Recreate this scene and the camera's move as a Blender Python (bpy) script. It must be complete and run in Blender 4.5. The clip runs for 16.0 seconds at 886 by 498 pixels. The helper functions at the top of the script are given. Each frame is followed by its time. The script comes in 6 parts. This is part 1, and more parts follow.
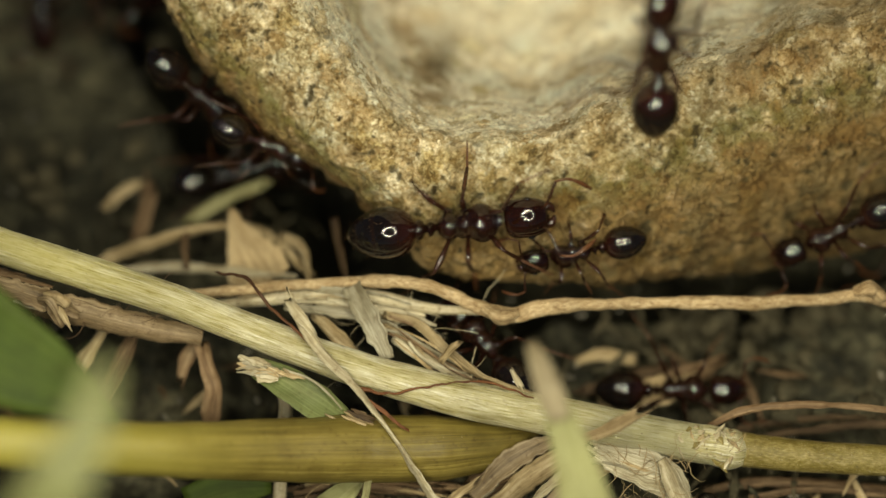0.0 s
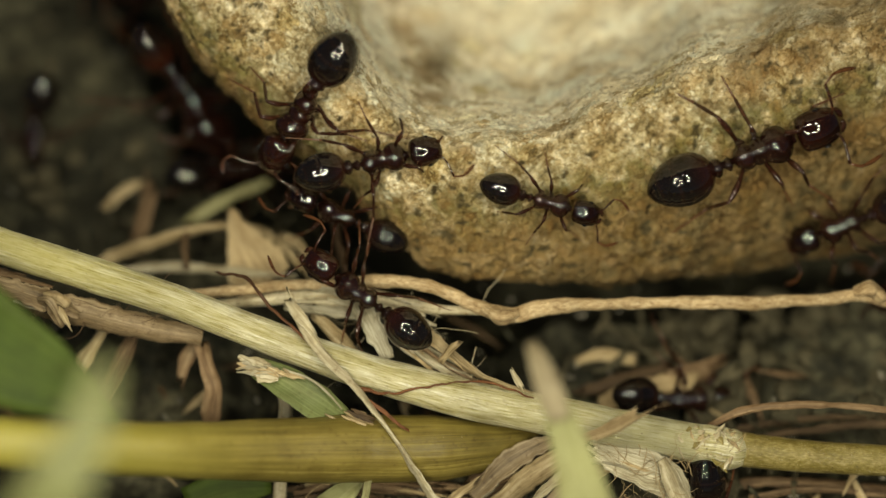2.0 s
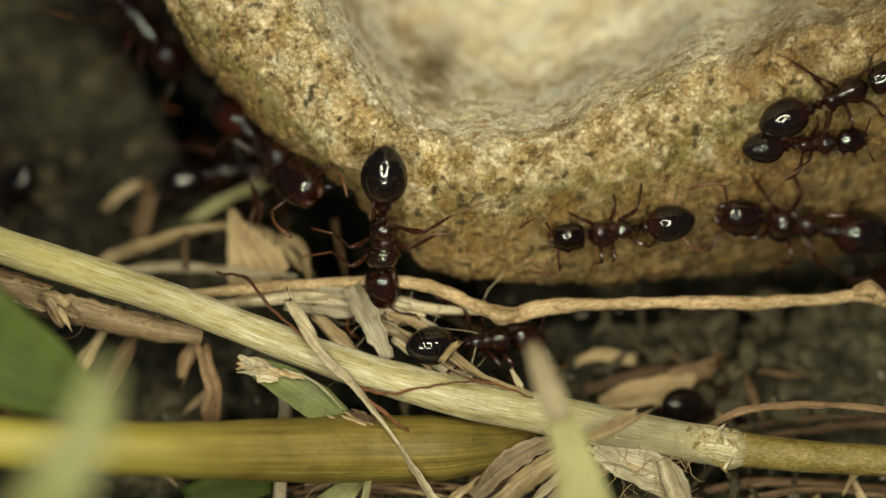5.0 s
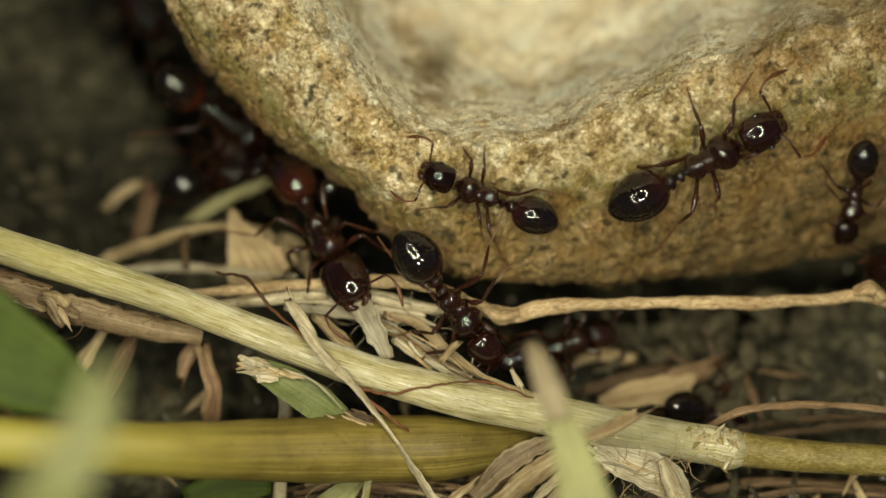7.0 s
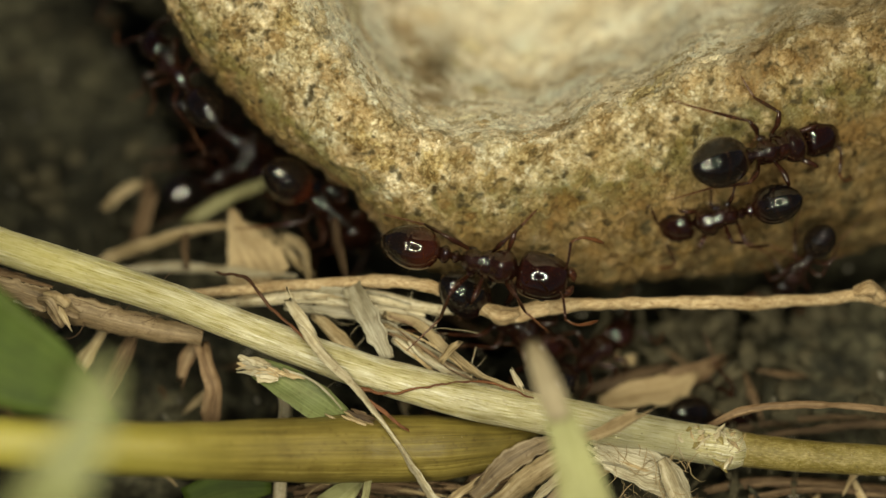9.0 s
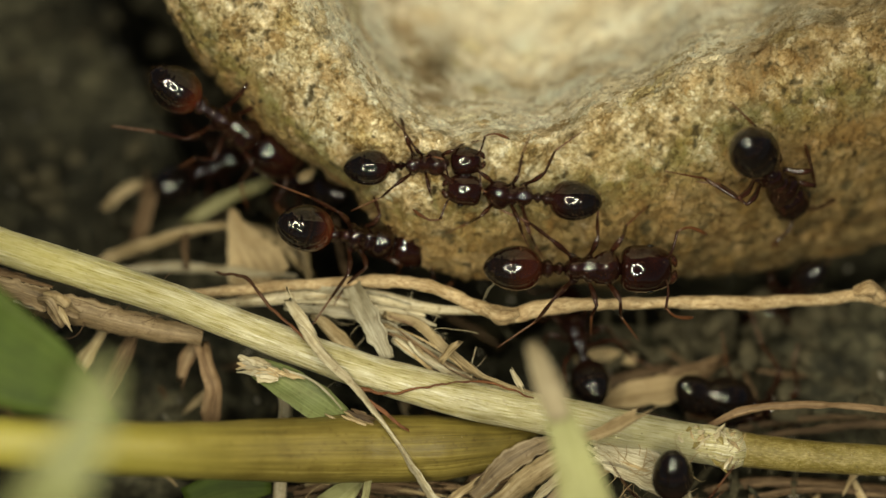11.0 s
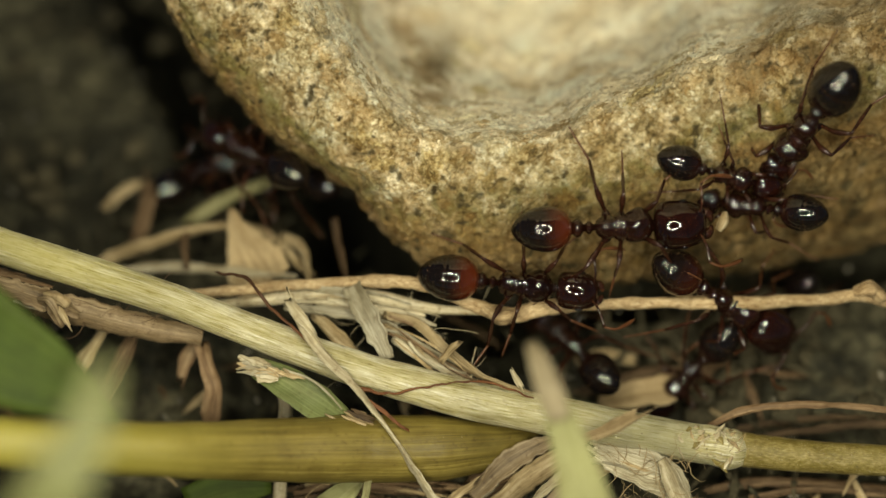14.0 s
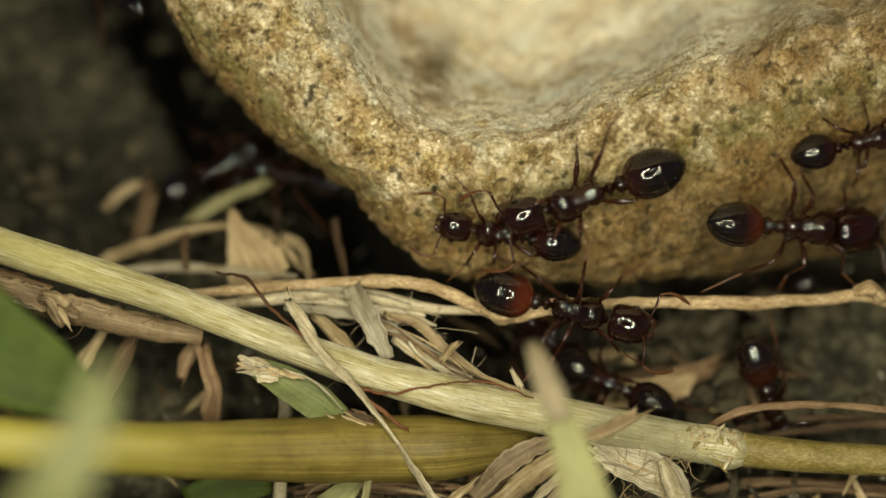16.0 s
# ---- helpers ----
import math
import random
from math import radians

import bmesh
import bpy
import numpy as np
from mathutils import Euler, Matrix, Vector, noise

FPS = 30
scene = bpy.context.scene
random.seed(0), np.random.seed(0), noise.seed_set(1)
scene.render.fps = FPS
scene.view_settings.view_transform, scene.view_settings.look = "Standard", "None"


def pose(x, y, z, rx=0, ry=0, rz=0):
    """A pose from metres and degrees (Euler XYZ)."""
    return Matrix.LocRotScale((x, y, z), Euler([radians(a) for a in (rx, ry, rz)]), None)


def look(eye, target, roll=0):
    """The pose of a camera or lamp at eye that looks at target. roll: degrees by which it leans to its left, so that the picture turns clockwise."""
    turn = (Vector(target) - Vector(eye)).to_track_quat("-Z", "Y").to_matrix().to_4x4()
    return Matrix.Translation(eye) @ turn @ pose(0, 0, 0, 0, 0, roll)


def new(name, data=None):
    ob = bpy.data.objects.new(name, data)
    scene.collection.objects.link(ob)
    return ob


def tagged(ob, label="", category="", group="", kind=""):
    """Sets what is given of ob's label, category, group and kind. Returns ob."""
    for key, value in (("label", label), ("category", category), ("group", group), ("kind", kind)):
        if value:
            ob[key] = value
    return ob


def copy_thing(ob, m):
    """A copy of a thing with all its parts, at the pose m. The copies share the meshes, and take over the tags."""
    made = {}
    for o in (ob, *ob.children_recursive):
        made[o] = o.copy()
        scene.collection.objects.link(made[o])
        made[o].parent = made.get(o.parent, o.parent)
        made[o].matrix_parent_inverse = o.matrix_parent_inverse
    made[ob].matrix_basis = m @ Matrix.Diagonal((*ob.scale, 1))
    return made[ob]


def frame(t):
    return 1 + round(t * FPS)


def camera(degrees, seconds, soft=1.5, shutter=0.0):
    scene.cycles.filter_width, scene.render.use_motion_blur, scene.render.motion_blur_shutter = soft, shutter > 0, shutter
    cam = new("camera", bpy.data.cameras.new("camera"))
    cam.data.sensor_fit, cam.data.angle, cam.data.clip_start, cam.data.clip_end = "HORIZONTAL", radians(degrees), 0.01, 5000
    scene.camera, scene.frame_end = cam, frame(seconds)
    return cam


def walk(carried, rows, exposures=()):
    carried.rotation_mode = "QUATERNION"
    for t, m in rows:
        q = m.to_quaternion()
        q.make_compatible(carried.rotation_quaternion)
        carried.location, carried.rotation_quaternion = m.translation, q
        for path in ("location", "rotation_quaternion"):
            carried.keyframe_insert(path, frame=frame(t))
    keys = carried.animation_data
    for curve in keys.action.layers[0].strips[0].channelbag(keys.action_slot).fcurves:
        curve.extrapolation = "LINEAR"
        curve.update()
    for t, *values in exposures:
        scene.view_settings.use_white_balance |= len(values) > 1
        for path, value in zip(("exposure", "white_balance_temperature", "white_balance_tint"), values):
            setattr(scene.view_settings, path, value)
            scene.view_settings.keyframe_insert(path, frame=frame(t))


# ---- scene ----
# A macro shot: ants file along the foot of a pale stone, over dead grass on dark soil.
# The working plane is slanted: a runs to the right, b up the slope of view, c towards the lens, all in millimetres.
MM = 0.001
DIP = radians(55)
REACH = 90 * MM
SLANT = Matrix(((1, 0, 0, 0),
                (0, math.sin(DIP), -math.cos(DIP), 0),
                (0, math.cos(DIP), math.sin(DIP), 0.0057),
                (0, 0, 0, 1)))


def spot(a, b, c):
    """World place of a point of the slanted plane, given in millimetres."""
    return SLANT @ Vector((a * MM, b * MM, c * MM))


# ---- camera ----
cam = camera(17.82, 16.0, soft=1.5, shutter=0.35)
cam.data.dof.use_dof = True
cam.data.dof.focus_distance = REACH - 0.8 * MM
cam.data.dof.aperture_fstop = 22.0
EYE = SLANT @ Matrix.Translation((0, 0, REACH))
walk(cam, [(0, EYE), (16, EYE)], exposures=[(0, 0.0), (16, 0.0)])

# ---- light ----
# Dim daylight of a shaded spot, and the ring of lamps round the lens whose dots glint on every ant.
world = bpy.data.worlds.new("shade")
scene.world = world
world.use_nodes = True
sky = world.node_tree.nodes.new("ShaderNodeTexSky")
sky.sky_type, sky.sun_disc = "NISHITA", False
sky.sun_elevation, sky.sun_rotation = radians(35), radians(20)
world.node_tree.links.new(sky.outputs[0], world.node_tree.nodes["Background"].inputs[0])
world.node_tree.nodes["Background"].inputs[1].default_value = 0.014
LAMP_WATTS = 0.0041
for i in range(10):
    turn = math.tau * (i + 0.5) / 10
    data = bpy.data.lights.new("ring_lamp", "AREA")
    data.shape, data.size, data.energy, data.color = "DISK", 0.0028, LAMP_WATTS, (1.0, 0.945, 0.68)
    lamp = new("ring_lamp", data)
    lamp.matrix_world = look(spot(16.5 * math.cos(turn), 16.5 * math.sin(turn), 50), spot(0, 0, 0))


# ---- noise ----
def lattice(i, j, k, seed):
    h = (i * 374761393 + j * 668265263 + k * 2147483647 + seed * 1274126177) & 0xFFFFFFFF
    h = ((h ^ (h >> 13)) * 1274126177) & 0xFFFFFFFF
    return ((h ^ (h >> 16)) & 0xFFFF) / 32767.5 - 1


def grain(x, y, z, seed=0):
    """Smooth value noise, -1 to 1, over numpy arrays."""
    i, j, k = (np.floor(v).astype(np.int64) for v in (x, y, z))
    u, v, w = (f * f * (3 - 2 * f) for f in (x - i, y - j, z - k))
    total = 0
    for di, pu in ((0, 1 - u), (1, u)):
        for dj, pv in ((0, 1 - v), (1, v)):
            for dk, pw in ((0, 1 - w), (1, w)):
                total = total + lattice(i + di, j + dj, k + dk, seed) * pu * pv * pw
    return total


def rough(x, y, z, octaves=4, seed=0, gain=0.5):
    total, size = 0, 1.0
    for n in range(octaves):
        total = total + size * grain(x * 2.03 ** n, y * 2.03 ** n, z * 2.03 ** n, seed + n)
        size *= gain
    return total


# ---- materials ----
def ramp(nodes, stops):
    r = nodes.new("ShaderNodeValToRGB")
    while len(r.color_ramp.elements) < len(stops):
        r.color_ramp.elements.new(0.5)
    for e, (p, col) in zip(r.color_ramp.elements, stops):
        e.position, e.color = p, (*col, 1)
    return r


def material(name, stops, scale, fine, roughness=0.8, bump=0.05, stretch=(1, 1, 1), coords="Object", gloss=0.3,
             spread=0.0, translucent=0.0, stain=None, coat=0.0, contrast=0.0, mottle=None, uneven=0.12):
    """A procedural surface: two scales of noise through a colour ramp, fine relief, per-thing variation.
    scale and fine: features per millimetre; bump: relief in millimetres."""
    m = bpy.data.materials.new(name)
    m.use_nodes = True
    n, l = m.node_tree.nodes, m.node_tree.links
    p = n["Principled BSDF"]
    tc, mp = n.new("ShaderNodeTexCoord"), n.new("ShaderNodeMapping")
    unit = 1000 if coords == "Object" else 1
    contrast = contrast or (1.15 if coords == "Object" else 1.55)
    mp.inputs["Scale"].default_value = [unit * s for s in stretch]
    l.new(tc.outputs[coords], mp.inputs["Vector"])
    info = n.new("ShaderNodeObjectInfo")
    shift = n.new("ShaderNodeVectorMath")
    shift.operation = "ADD"
    wide = n.new("ShaderNodeMath")
    wide.operation, wide.inputs[1].default_value = "MULTIPLY", 57.0
    l.new(info.outputs["Random"], wide.inputs[0])
    l.new(mp.outputs[0], shift.inputs[0])
    l.new(wide.outputs[0], shift.inputs[1])
    a, b = n.new("ShaderNodeTexNoise"), n.new("ShaderNodeTexNoise")
    for tex, s, d in ((a, scale, 5), (b, fine, 4)):
        tex.inputs["Scale"].default_value, tex.inputs["Detail"].default_value = s, d
        tex.inputs["Roughness"].default_value = 0.62
        l.new(shift.outputs[0], tex.inputs["Vector"])
    mix = n.new("ShaderNodeMath")
    mix.operation, mix.inputs[1].default_value = "MULTIPLY_ADD", 0.55 if coords == "Object" else 0.4
    half = n.new("ShaderNodeMath")
    half.operation, half.inputs[1].default_value = "MULTIPLY", 0.45 if coords == "Object" else 0.6
    l.new(b.outputs[0], half.inputs[0])
    l.new(a.outputs[0], mix.inputs[0])
    l.new(half.outputs[0], mix.inputs[2])
    r = ramp(n, stops)
    punch = n.new("ShaderNodeMapRange")
    reach = 0.5 / contrast
    punch.inputs[1].default_value, punch.inputs[2].default_value = 0.5 - reach, 0.5 + reach
    l.new(mix.outputs[0], punch.inputs[0])
    l.new(punch.outputs[0], r.inputs[0])
    colour = r.outputs[0]
    if spread:
        hsv = n.new("ShaderNodeHueSaturation")
        val = n.new("ShaderNodeMapRange")
        val.inputs[3].default_value, val.inputs[4].default_value = 1 - spread, 1 + spread
        l.new(info.outputs["Random"], val.inputs[0])
        l.new(val.outputs[0], hsv.inputs["Value"])
        l.new(colour, hsv.inputs["Color"])
        colour = hsv.outputs[0]
    if mottle is None:
        mottle = 0.55 if coords == "UV" else 0
    if mottle:
        # uneven bleaching, small brown age spots and painted glint flecks, the same across and along
        even, wide_noise, spots = n.new("ShaderNodeMapping"), n.new("ShaderNodeTexNoise"), n.new("ShaderNodeTexNoise")
        even.inputs["Scale"].default_value = (1000, 1000, 1000)
        l.new(tc.outputs["Object"], even.inputs[0])
        for tex, s in ((wide_noise, 1.1), (spots, 6.0)):
            tex.inputs["Scale"].default_value, tex.inputs["Detail"].default_value = s, 5
            l.new(even.outputs[0], tex.inputs["Vector"])
        for tex, stops in ((wide_noise, [(0.35, (0.66, 0.60, 0.50)), (0.5, (0.95, 0.94, 0.92)), (0.66, (1.12, 1.10, 1.06))]),
                           (spots, [(0.30, (0.45, 0.36, 0.26)), (0.40, (0.94, 0.92, 0.9)), (0.62, (1.0, 1.0, 1.0)), (0.72, (1.25, 1.24, 1.2))])):
            tone, over = ramp(n, stops), n.new("ShaderNodeMix")
            over.data_type, over.blend_type = "RGBA", "MULTIPLY"
            over.inputs[0].default_value = mottle
            l.new(tex.outputs[0], tone.inputs[0])
            l.new(colour, over.inputs[6])
            l.new(tone.outputs[0], over.inputs[7])
            colour = over.outputs[2]
    for layer, tint in stain or ():
        att = n.new("ShaderNodeAttribute")
        att.attribute_name = layer
        mx = n.new("ShaderNodeMix")
        mx.data_type = "RGBA"
        mx.inputs[7].default_value = (*tint, 1)
        l.new(att.outputs["Fac"], mx.inputs[0])
        l.new(colour, mx.inputs[6])
        colour = mx.outputs[2]
    l.new(colour, p.inputs["Base Color"])
    bp = n.new("ShaderNodeBump")
    bp.inputs["Strength"].default_value, bp.inputs["Distance"].default_value = 1.0, bump * MM
    l.new(mix.outputs[0], bp.inputs["Height"])
    l.new(bp.outputs[0], p.inputs["Normal"])
    rr = n.new("ShaderNodeMapRange")
    rr.inputs[3].default_value, rr.inputs[4].default_value = max(0.02, roughness - uneven), min(1, roughness + uneven)
    l.new(b.outputs[0], rr.inputs[0])
    l.new(rr.outputs[0], p.inputs["Roughness"])
    p.inputs["Specular IOR Level"].default_value = gloss
    p.inputs["Coat Weight"].default_value = coat
    if translucent:
        tr, ad = n.new("ShaderNodeBsdfTranslucent"), n.new("ShaderNodeMixShader")
        ad.inputs[0].default_value = translucent
        l.new(colour, tr.inputs[0])
        l.new(p.outputs[0], ad.inputs[1])
        l.new(tr.outputs[0], ad.inputs[2])
        l.new(ad.outputs[0], n["Material Output"].inputs[0])
    return m


# Stain layers: the last three also carry painted shade of the underside.
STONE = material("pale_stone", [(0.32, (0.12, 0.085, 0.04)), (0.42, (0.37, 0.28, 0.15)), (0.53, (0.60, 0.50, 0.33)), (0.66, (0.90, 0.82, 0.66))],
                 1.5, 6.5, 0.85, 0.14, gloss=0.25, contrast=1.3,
                 stain=(("pale", (0.95, 0.88, 0.72)), ("moss_and_shade", (0.135, 0.13, 0.035)), ("rust", (0.28, 0.175, 0.075)), ("shade_and_stain", (0.05, 0.04, 0.02))))


def crystals(m, size, tones, mixed=0.85, seams=0.30, raised=0.05):
    """Add interlocked mineral grains of that size in millimetres: own shades, dark seams, raised faces."""
    n, l = m.node_tree.nodes, m.node_tree.links
    p = n["Principled BSDF"]
    tc, mp, warp, add = n.new("ShaderNodeTexCoord"), n.new("ShaderNodeMapping"), n.new("ShaderNodeTexNoise"), n.new("ShaderNodeMix")
    mp.inputs["Scale"].default_value = (1000, 1000, 1000)
    l.new(tc.outputs["Object"], mp.inputs[0])
    l.new(mp.outputs[0], warp.inputs["Vector"])
    warp.inputs["Scale"].default_value, warp.inputs["Detail"].default_value = 4.5, 4
    add.data_type, add.blend_type = "RGBA", "ADD"
    add.inputs[0].default_value = 0.9
    l.new(mp.outputs[0], add.inputs[6])
    l.new(warp.outputs["Color"], add.inputs[7])
    cell, edge = n.new("ShaderNodeTexVoronoi"), n.new("ShaderNodeTexVoronoi")
    edge.feature = "DISTANCE_TO_EDGE"
    for v in (cell, edge):
        v.inputs["Scale"].default_value = 1 / size
        l.new(add.outputs[2], v.inputs["Vector"])
    sep = n.new("ShaderNodeSeparateColor")
    l.new(cell.outputs["Color"], sep.inputs[0])
    shade = ramp(n, tones)
    l.new(sep.outputs[0], shade.inputs[0])
    mul = n.new("ShaderNodeMix")
    mul.data_type, mul.blend_type, mul.clamp_result = "RGBA", "MULTIPLY", False
    mul.inputs[0].default_value = mixed
    l.new(p.inputs["Base Color"].links[0].from_socket, mul.inputs[6])
    l.new(shade.outputs[0], mul.inputs[7])
    seam = n.new("ShaderNodeMapRange")
    seam.inputs[1].default_value, seam.inputs[2].default_value, seam.inputs[3].default_value, seam.inputs[4].default_value = 0.0, 0.12, seams, 0.0
    l.new(edge.outputs[0], seam.inputs[0])
    dark = n.new("ShaderNodeMix")
    dark.data_type = "RGBA"
    dark.inputs[7].default_value = (0.16, 0.12, 0.05, 1)
    l.new(seam.outputs[0], dark.inputs[0])
    l.new(mul.outputs[2], dark.inputs[6])
    l.new(dark.outputs[2], p.inputs["Base Color"])
    old = p.inputs["Normal"].links[0].from_node
    bp = n.new("ShaderNodeBump")
    bp.inputs["Strength"].default_value, bp.inputs["Distance"].default_value = 0.8, raised * MM
    top = n.new("ShaderNodeMath")
    top.operation = "MULTIPLY_ADD"
    top.inputs[1].default_value = 1.6
    l.new(edge.outputs[0], top.inputs[0])
    l.new(sep.outputs[1], top.inputs[2])
    l.new(top.outputs[0], bp.inputs["Height"])
    l.new(old.outputs[0], bp.inputs["Normal"])
    l.new(bp.outputs[0], p.inputs["Normal"])


crystals(STONE, 0.27, [(0.0, (0.46, 0.37, 0.21)), (0.22, (0.94, 0.88, 0.75)), (0.5, (1.12, 1.11, 1.06)), (0.72, (0.98, 1.0, 0.99)), (0.86, (1.25, 1.24, 1.22)), (1.0, (0.42, 0.35, 0.22))], 0.9, 0.32, 0.06)
crystals(STONE, 0.75, [(0.0, (0.76, 0.63, 0.42)), (0.22, (1.0, 0.96, 0.88)), (0.5, (1.06, 1.07, 1.06)), (0.72, (0.90, 0.96, 0.97)), (0.84, (1.12, 1.12, 1.12)), (1.0, (0.74, 0.66, 0.36))], 0.7, 0.12, 0.05)
SOIL = material("dark_soil", [(0.3, (0.008, 0.008, 0.005)), (0.48, (0.025, 0.023, 0.014)), (0.6, (0.062, 0.057, 0.035)), (0.75, (0.15, 0.135, 0.084))],
                0.32, 2.4, 0.9, 0.2, contrast=1.7)
STRAW = material("dry_straw", [(0.25, (0.17, 0.115, 0.055)), (0.5, (0.40, 0.305, 0.17)), (0.75, (0.62, 0.52, 0.36))],
                 4, 14, 0.6, 0.05, (1, 0.06, 1), "UV", spread=0.25)
PALE = material("pale_fibre", [(0.25, (0.24, 0.19, 0.11)), (0.5, (0.48, 0.42, 0.29)), (0.75, (0.76, 0.71, 0.58))],
                5, 15, 0.6, 0.05, (1, 0.06, 1), "UV", spread=0.15, mottle=0.85)
BROWN = material("brown_litter", [(0.25, (0.035, 0.02, 0.010)), (0.5, (0.10, 0.062, 0.033)), (0.75, (0.24, 0.165, 0.095))],
                 4, 13, 0.7, 0.05, (1, 0.08, 1), "UV", spread=0.35)
ROOT = material("red_brown_root", [(0.3, (0.05, 0.016, 0.006)), (0.6, (0.19, 0.075, 0.028)), (0.8, (0.30, 0.15, 0.06))],
                8, 26, 0.55, 0.035, (1, 0.15, 1), "UV")
RUSSET = material("russet_leaf", [(0.25, (0.08, 0.045, 0.022)), (0.5, (0.19, 0.12, 0.065)), (0.78, (0.37, 0.27, 0.165))],
                  4, 14, 0.6, 0.05, (1, 0.07, 1), "UV", spread=0.2)
SHEATH = material("papery_brown_sheath", [(0.25, (0.10, 0.068, 0.036)), (0.5, (0.235, 0.17, 0.098)), (0.75, (0.40, 0.32, 0.205))],
                  3, 20, 0.55, 0.05, (1, 0.05, 1), "UV", spread=0.25, gloss=0.5, mottle=0.8)
GREYGREEN = material("grey_green_straw", [(0.3, (0.14, 0.13, 0.06)), (0.6, (0.28, 0.27, 0.14)), (0.8, (0.4, 0.38, 0.22))],
                     4, 14, 0.6, 0.05, (1, 0.06, 1), "UV")
TAN_LEAF = material("tan_dead_leaf", [(0.3, (0.27, 0.19, 0.10)), (0.55, (0.47, 0.36, 0.21)), (0.75, (0.60, 0.49, 0.32))],
                    2, 11, 0.7, 0.05, (1, 0.02, 1), "UV")
HUSK = material("papery_husk", [(0.25, (0.21, 0.17, 0.10)), (0.5, (0.40, 0.355, 0.245)), (0.75, (0.66, 0.61, 0.48))],
                3, 22, 0.45, 0.03, (1, 0.05, 1), "UV", gloss=0.6, spread=0.3, translucent=0.15, contrast=1.8)
TWIG = material("twig_bark", [(0.25, (0.22, 0.14, 0.07)), (0.5, (0.46, 0.335, 0.19)), (0.75, (0.66, 0.54, 0.36))],
                5, 16, 0.7, 0.045, (1, 0.35, 1), "UV", mottle=0.7)
GRIT = material("grit", [(0.3, (0.10, 0.09, 0.07)), (0.6, (0.28, 0.25, 0.2)), (0.8, (0.5, 0.46, 0.38))], 0.6, 4.0, 0.6, 0.05)
CANE_PALE = material("pale_green_skin", [(0.22, (0.12, 0.092, 0.018)), (0.45, (0.205, 0.16, 0.038)), (0.65, (0.31, 0.25, 0.095)), (0.85, (0.56, 0.47, 0.27))],
                     3.5, 16, 0.42, 0.06, (1, 0.4, 1), "UV", gloss=0.5)
MOULD = material("leaf_mould", [(0.3, (0.022, 0.018, 0.010)), (0.5, (0.055, 0.047, 0.027)), (0.7, (0.13, 0.108, 0.066))], 1.2, 6.0, 0.8, 0.12)
STEM = material("stem_skin", [(0.16, (0.31, 0.255, 0.075)), (0.36, (0.50, 0.44, 0.20)), (0.54, (0.64, 0.58, 0.35)), (0.76, (0.92, 0.89, 0.73))],
                2.2, 26, 0.30, 0.16, (1, 0.05, 1), "UV", gloss=0.9, contrast=2.2, mottle=0.4)
CANE = material("green_cane", [(0.22, (0.08, 0.058, 0.013)), (0.45, (0.16, 0.122, 0.026)), (0.62, (0.225, 0.175, 0.04)), (0.85, (0.33, 0.265, 0.085))],
                2.5, 12, 0.4, 0.05, (1, 0.02, 1), "UV", gloss=0.5)
LEAF = material("green_blade", [(0.3, (0.042, 0.070, 0.010)), (0.6, (0.075, 0.112, 0.018)), (0.8, (0.125, 0.155, 0.04))],
                1.5, 6.0, 0.6, 0.03, (1, 0.05, 1), "UV", translucent=0.2, gloss=0.2)
LEAF_PALE = material("torn_blade_green", [(0.3, (0.12, 0.15, 0.05)), (0.55, (0.19, 0.225, 0.085)), (0.8, (0.30, 0.32, 0.15))],
                     3, 13, 0.5, 0.05, (1, 0.025, 1), "UV", translucent=0.15)
HAZY = material("grey_green_blade", [(0.3, (0.135, 0.145, 0.060)), (0.6, (0.17, 0.18, 0.08)), (0.8, (0.205, 0.215, 0.105))],
                3, 20, 0.5, 0.02, (1, 0.02, 1), "UV", translucent=0.2)
TIP = material("withered_tip", [(0.3, (0.20, 0.165, 0.105)), (0.6, (0.30, 0.25, 0.165)), (0.8, (0.38, 0.33, 0.225))],
               3, 12, 0.6, 0.05, (1, 0.05, 1), "UV", translucent=0.15)
YOUNG = material("young_blade", [(0.3, (0.27, 0.275, 0.115)), (0.6, (0.35, 0.35, 0.165)), (0.8, (0.43, 0.42, 0.235))],
                 3, 12, 0.5, 0.05, (1, 0.02, 1), "UV", translucent=0.2)
SHELL = material("ant_shell", [(0.3, (0.006, 0.0024, 0.0018)), (0.52, (0.012, 0.0039, 0.0024)), (0.68, (0.026, 0.0080, 0.0043)), (0.85, (0.06, 0.018, 0.009))],
                 2.4, 11.0, 0.06, 0.018, gloss=0.6, spread=0.3, coat=0.2, uneven=0.03)
HEAD = material("ant_head_shell", [(0.3, (0.005, 0.0022, 0.0017)), (0.5, (0.009, 0.0029, 0.0019)), (0.66, (0.020, 0.0052, 0.0029)), (0.85, (0.05, 0.0115, 0.006))],
                0.9, 15.0, 0.05, 0.0022, gloss=0.6, spread=0.35, coat=0.2, uneven=0.02)
LIMB = material("ant_limb", [(0.3, (0.012, 0.0042, 0.0025)), (0.55, (0.032, 0.0108, 0.0055)), (0.8, (0.11, 0.042, 0.017))],
                1.5, 9.0, 0.16, 0.016, gloss=0.6, uneven=0.05)
FOOT = material("ant_foot", [(0.3, (0.05, 0.018, 0.007)), (0.6, (0.11, 0.042, 0.016)), (0.8, (0.20, 0.088, 0.034))], 1.5, 9.0, 0.3, 0.01, gloss=0.5)
EYE_BLACK = material("ant_eye", [(0.3, (0.004, 0.004, 0.004)), (0.7, (0.012, 0.010, 0.009))], 6.0, 30.0, 0.15, 0.004, gloss=0.6)
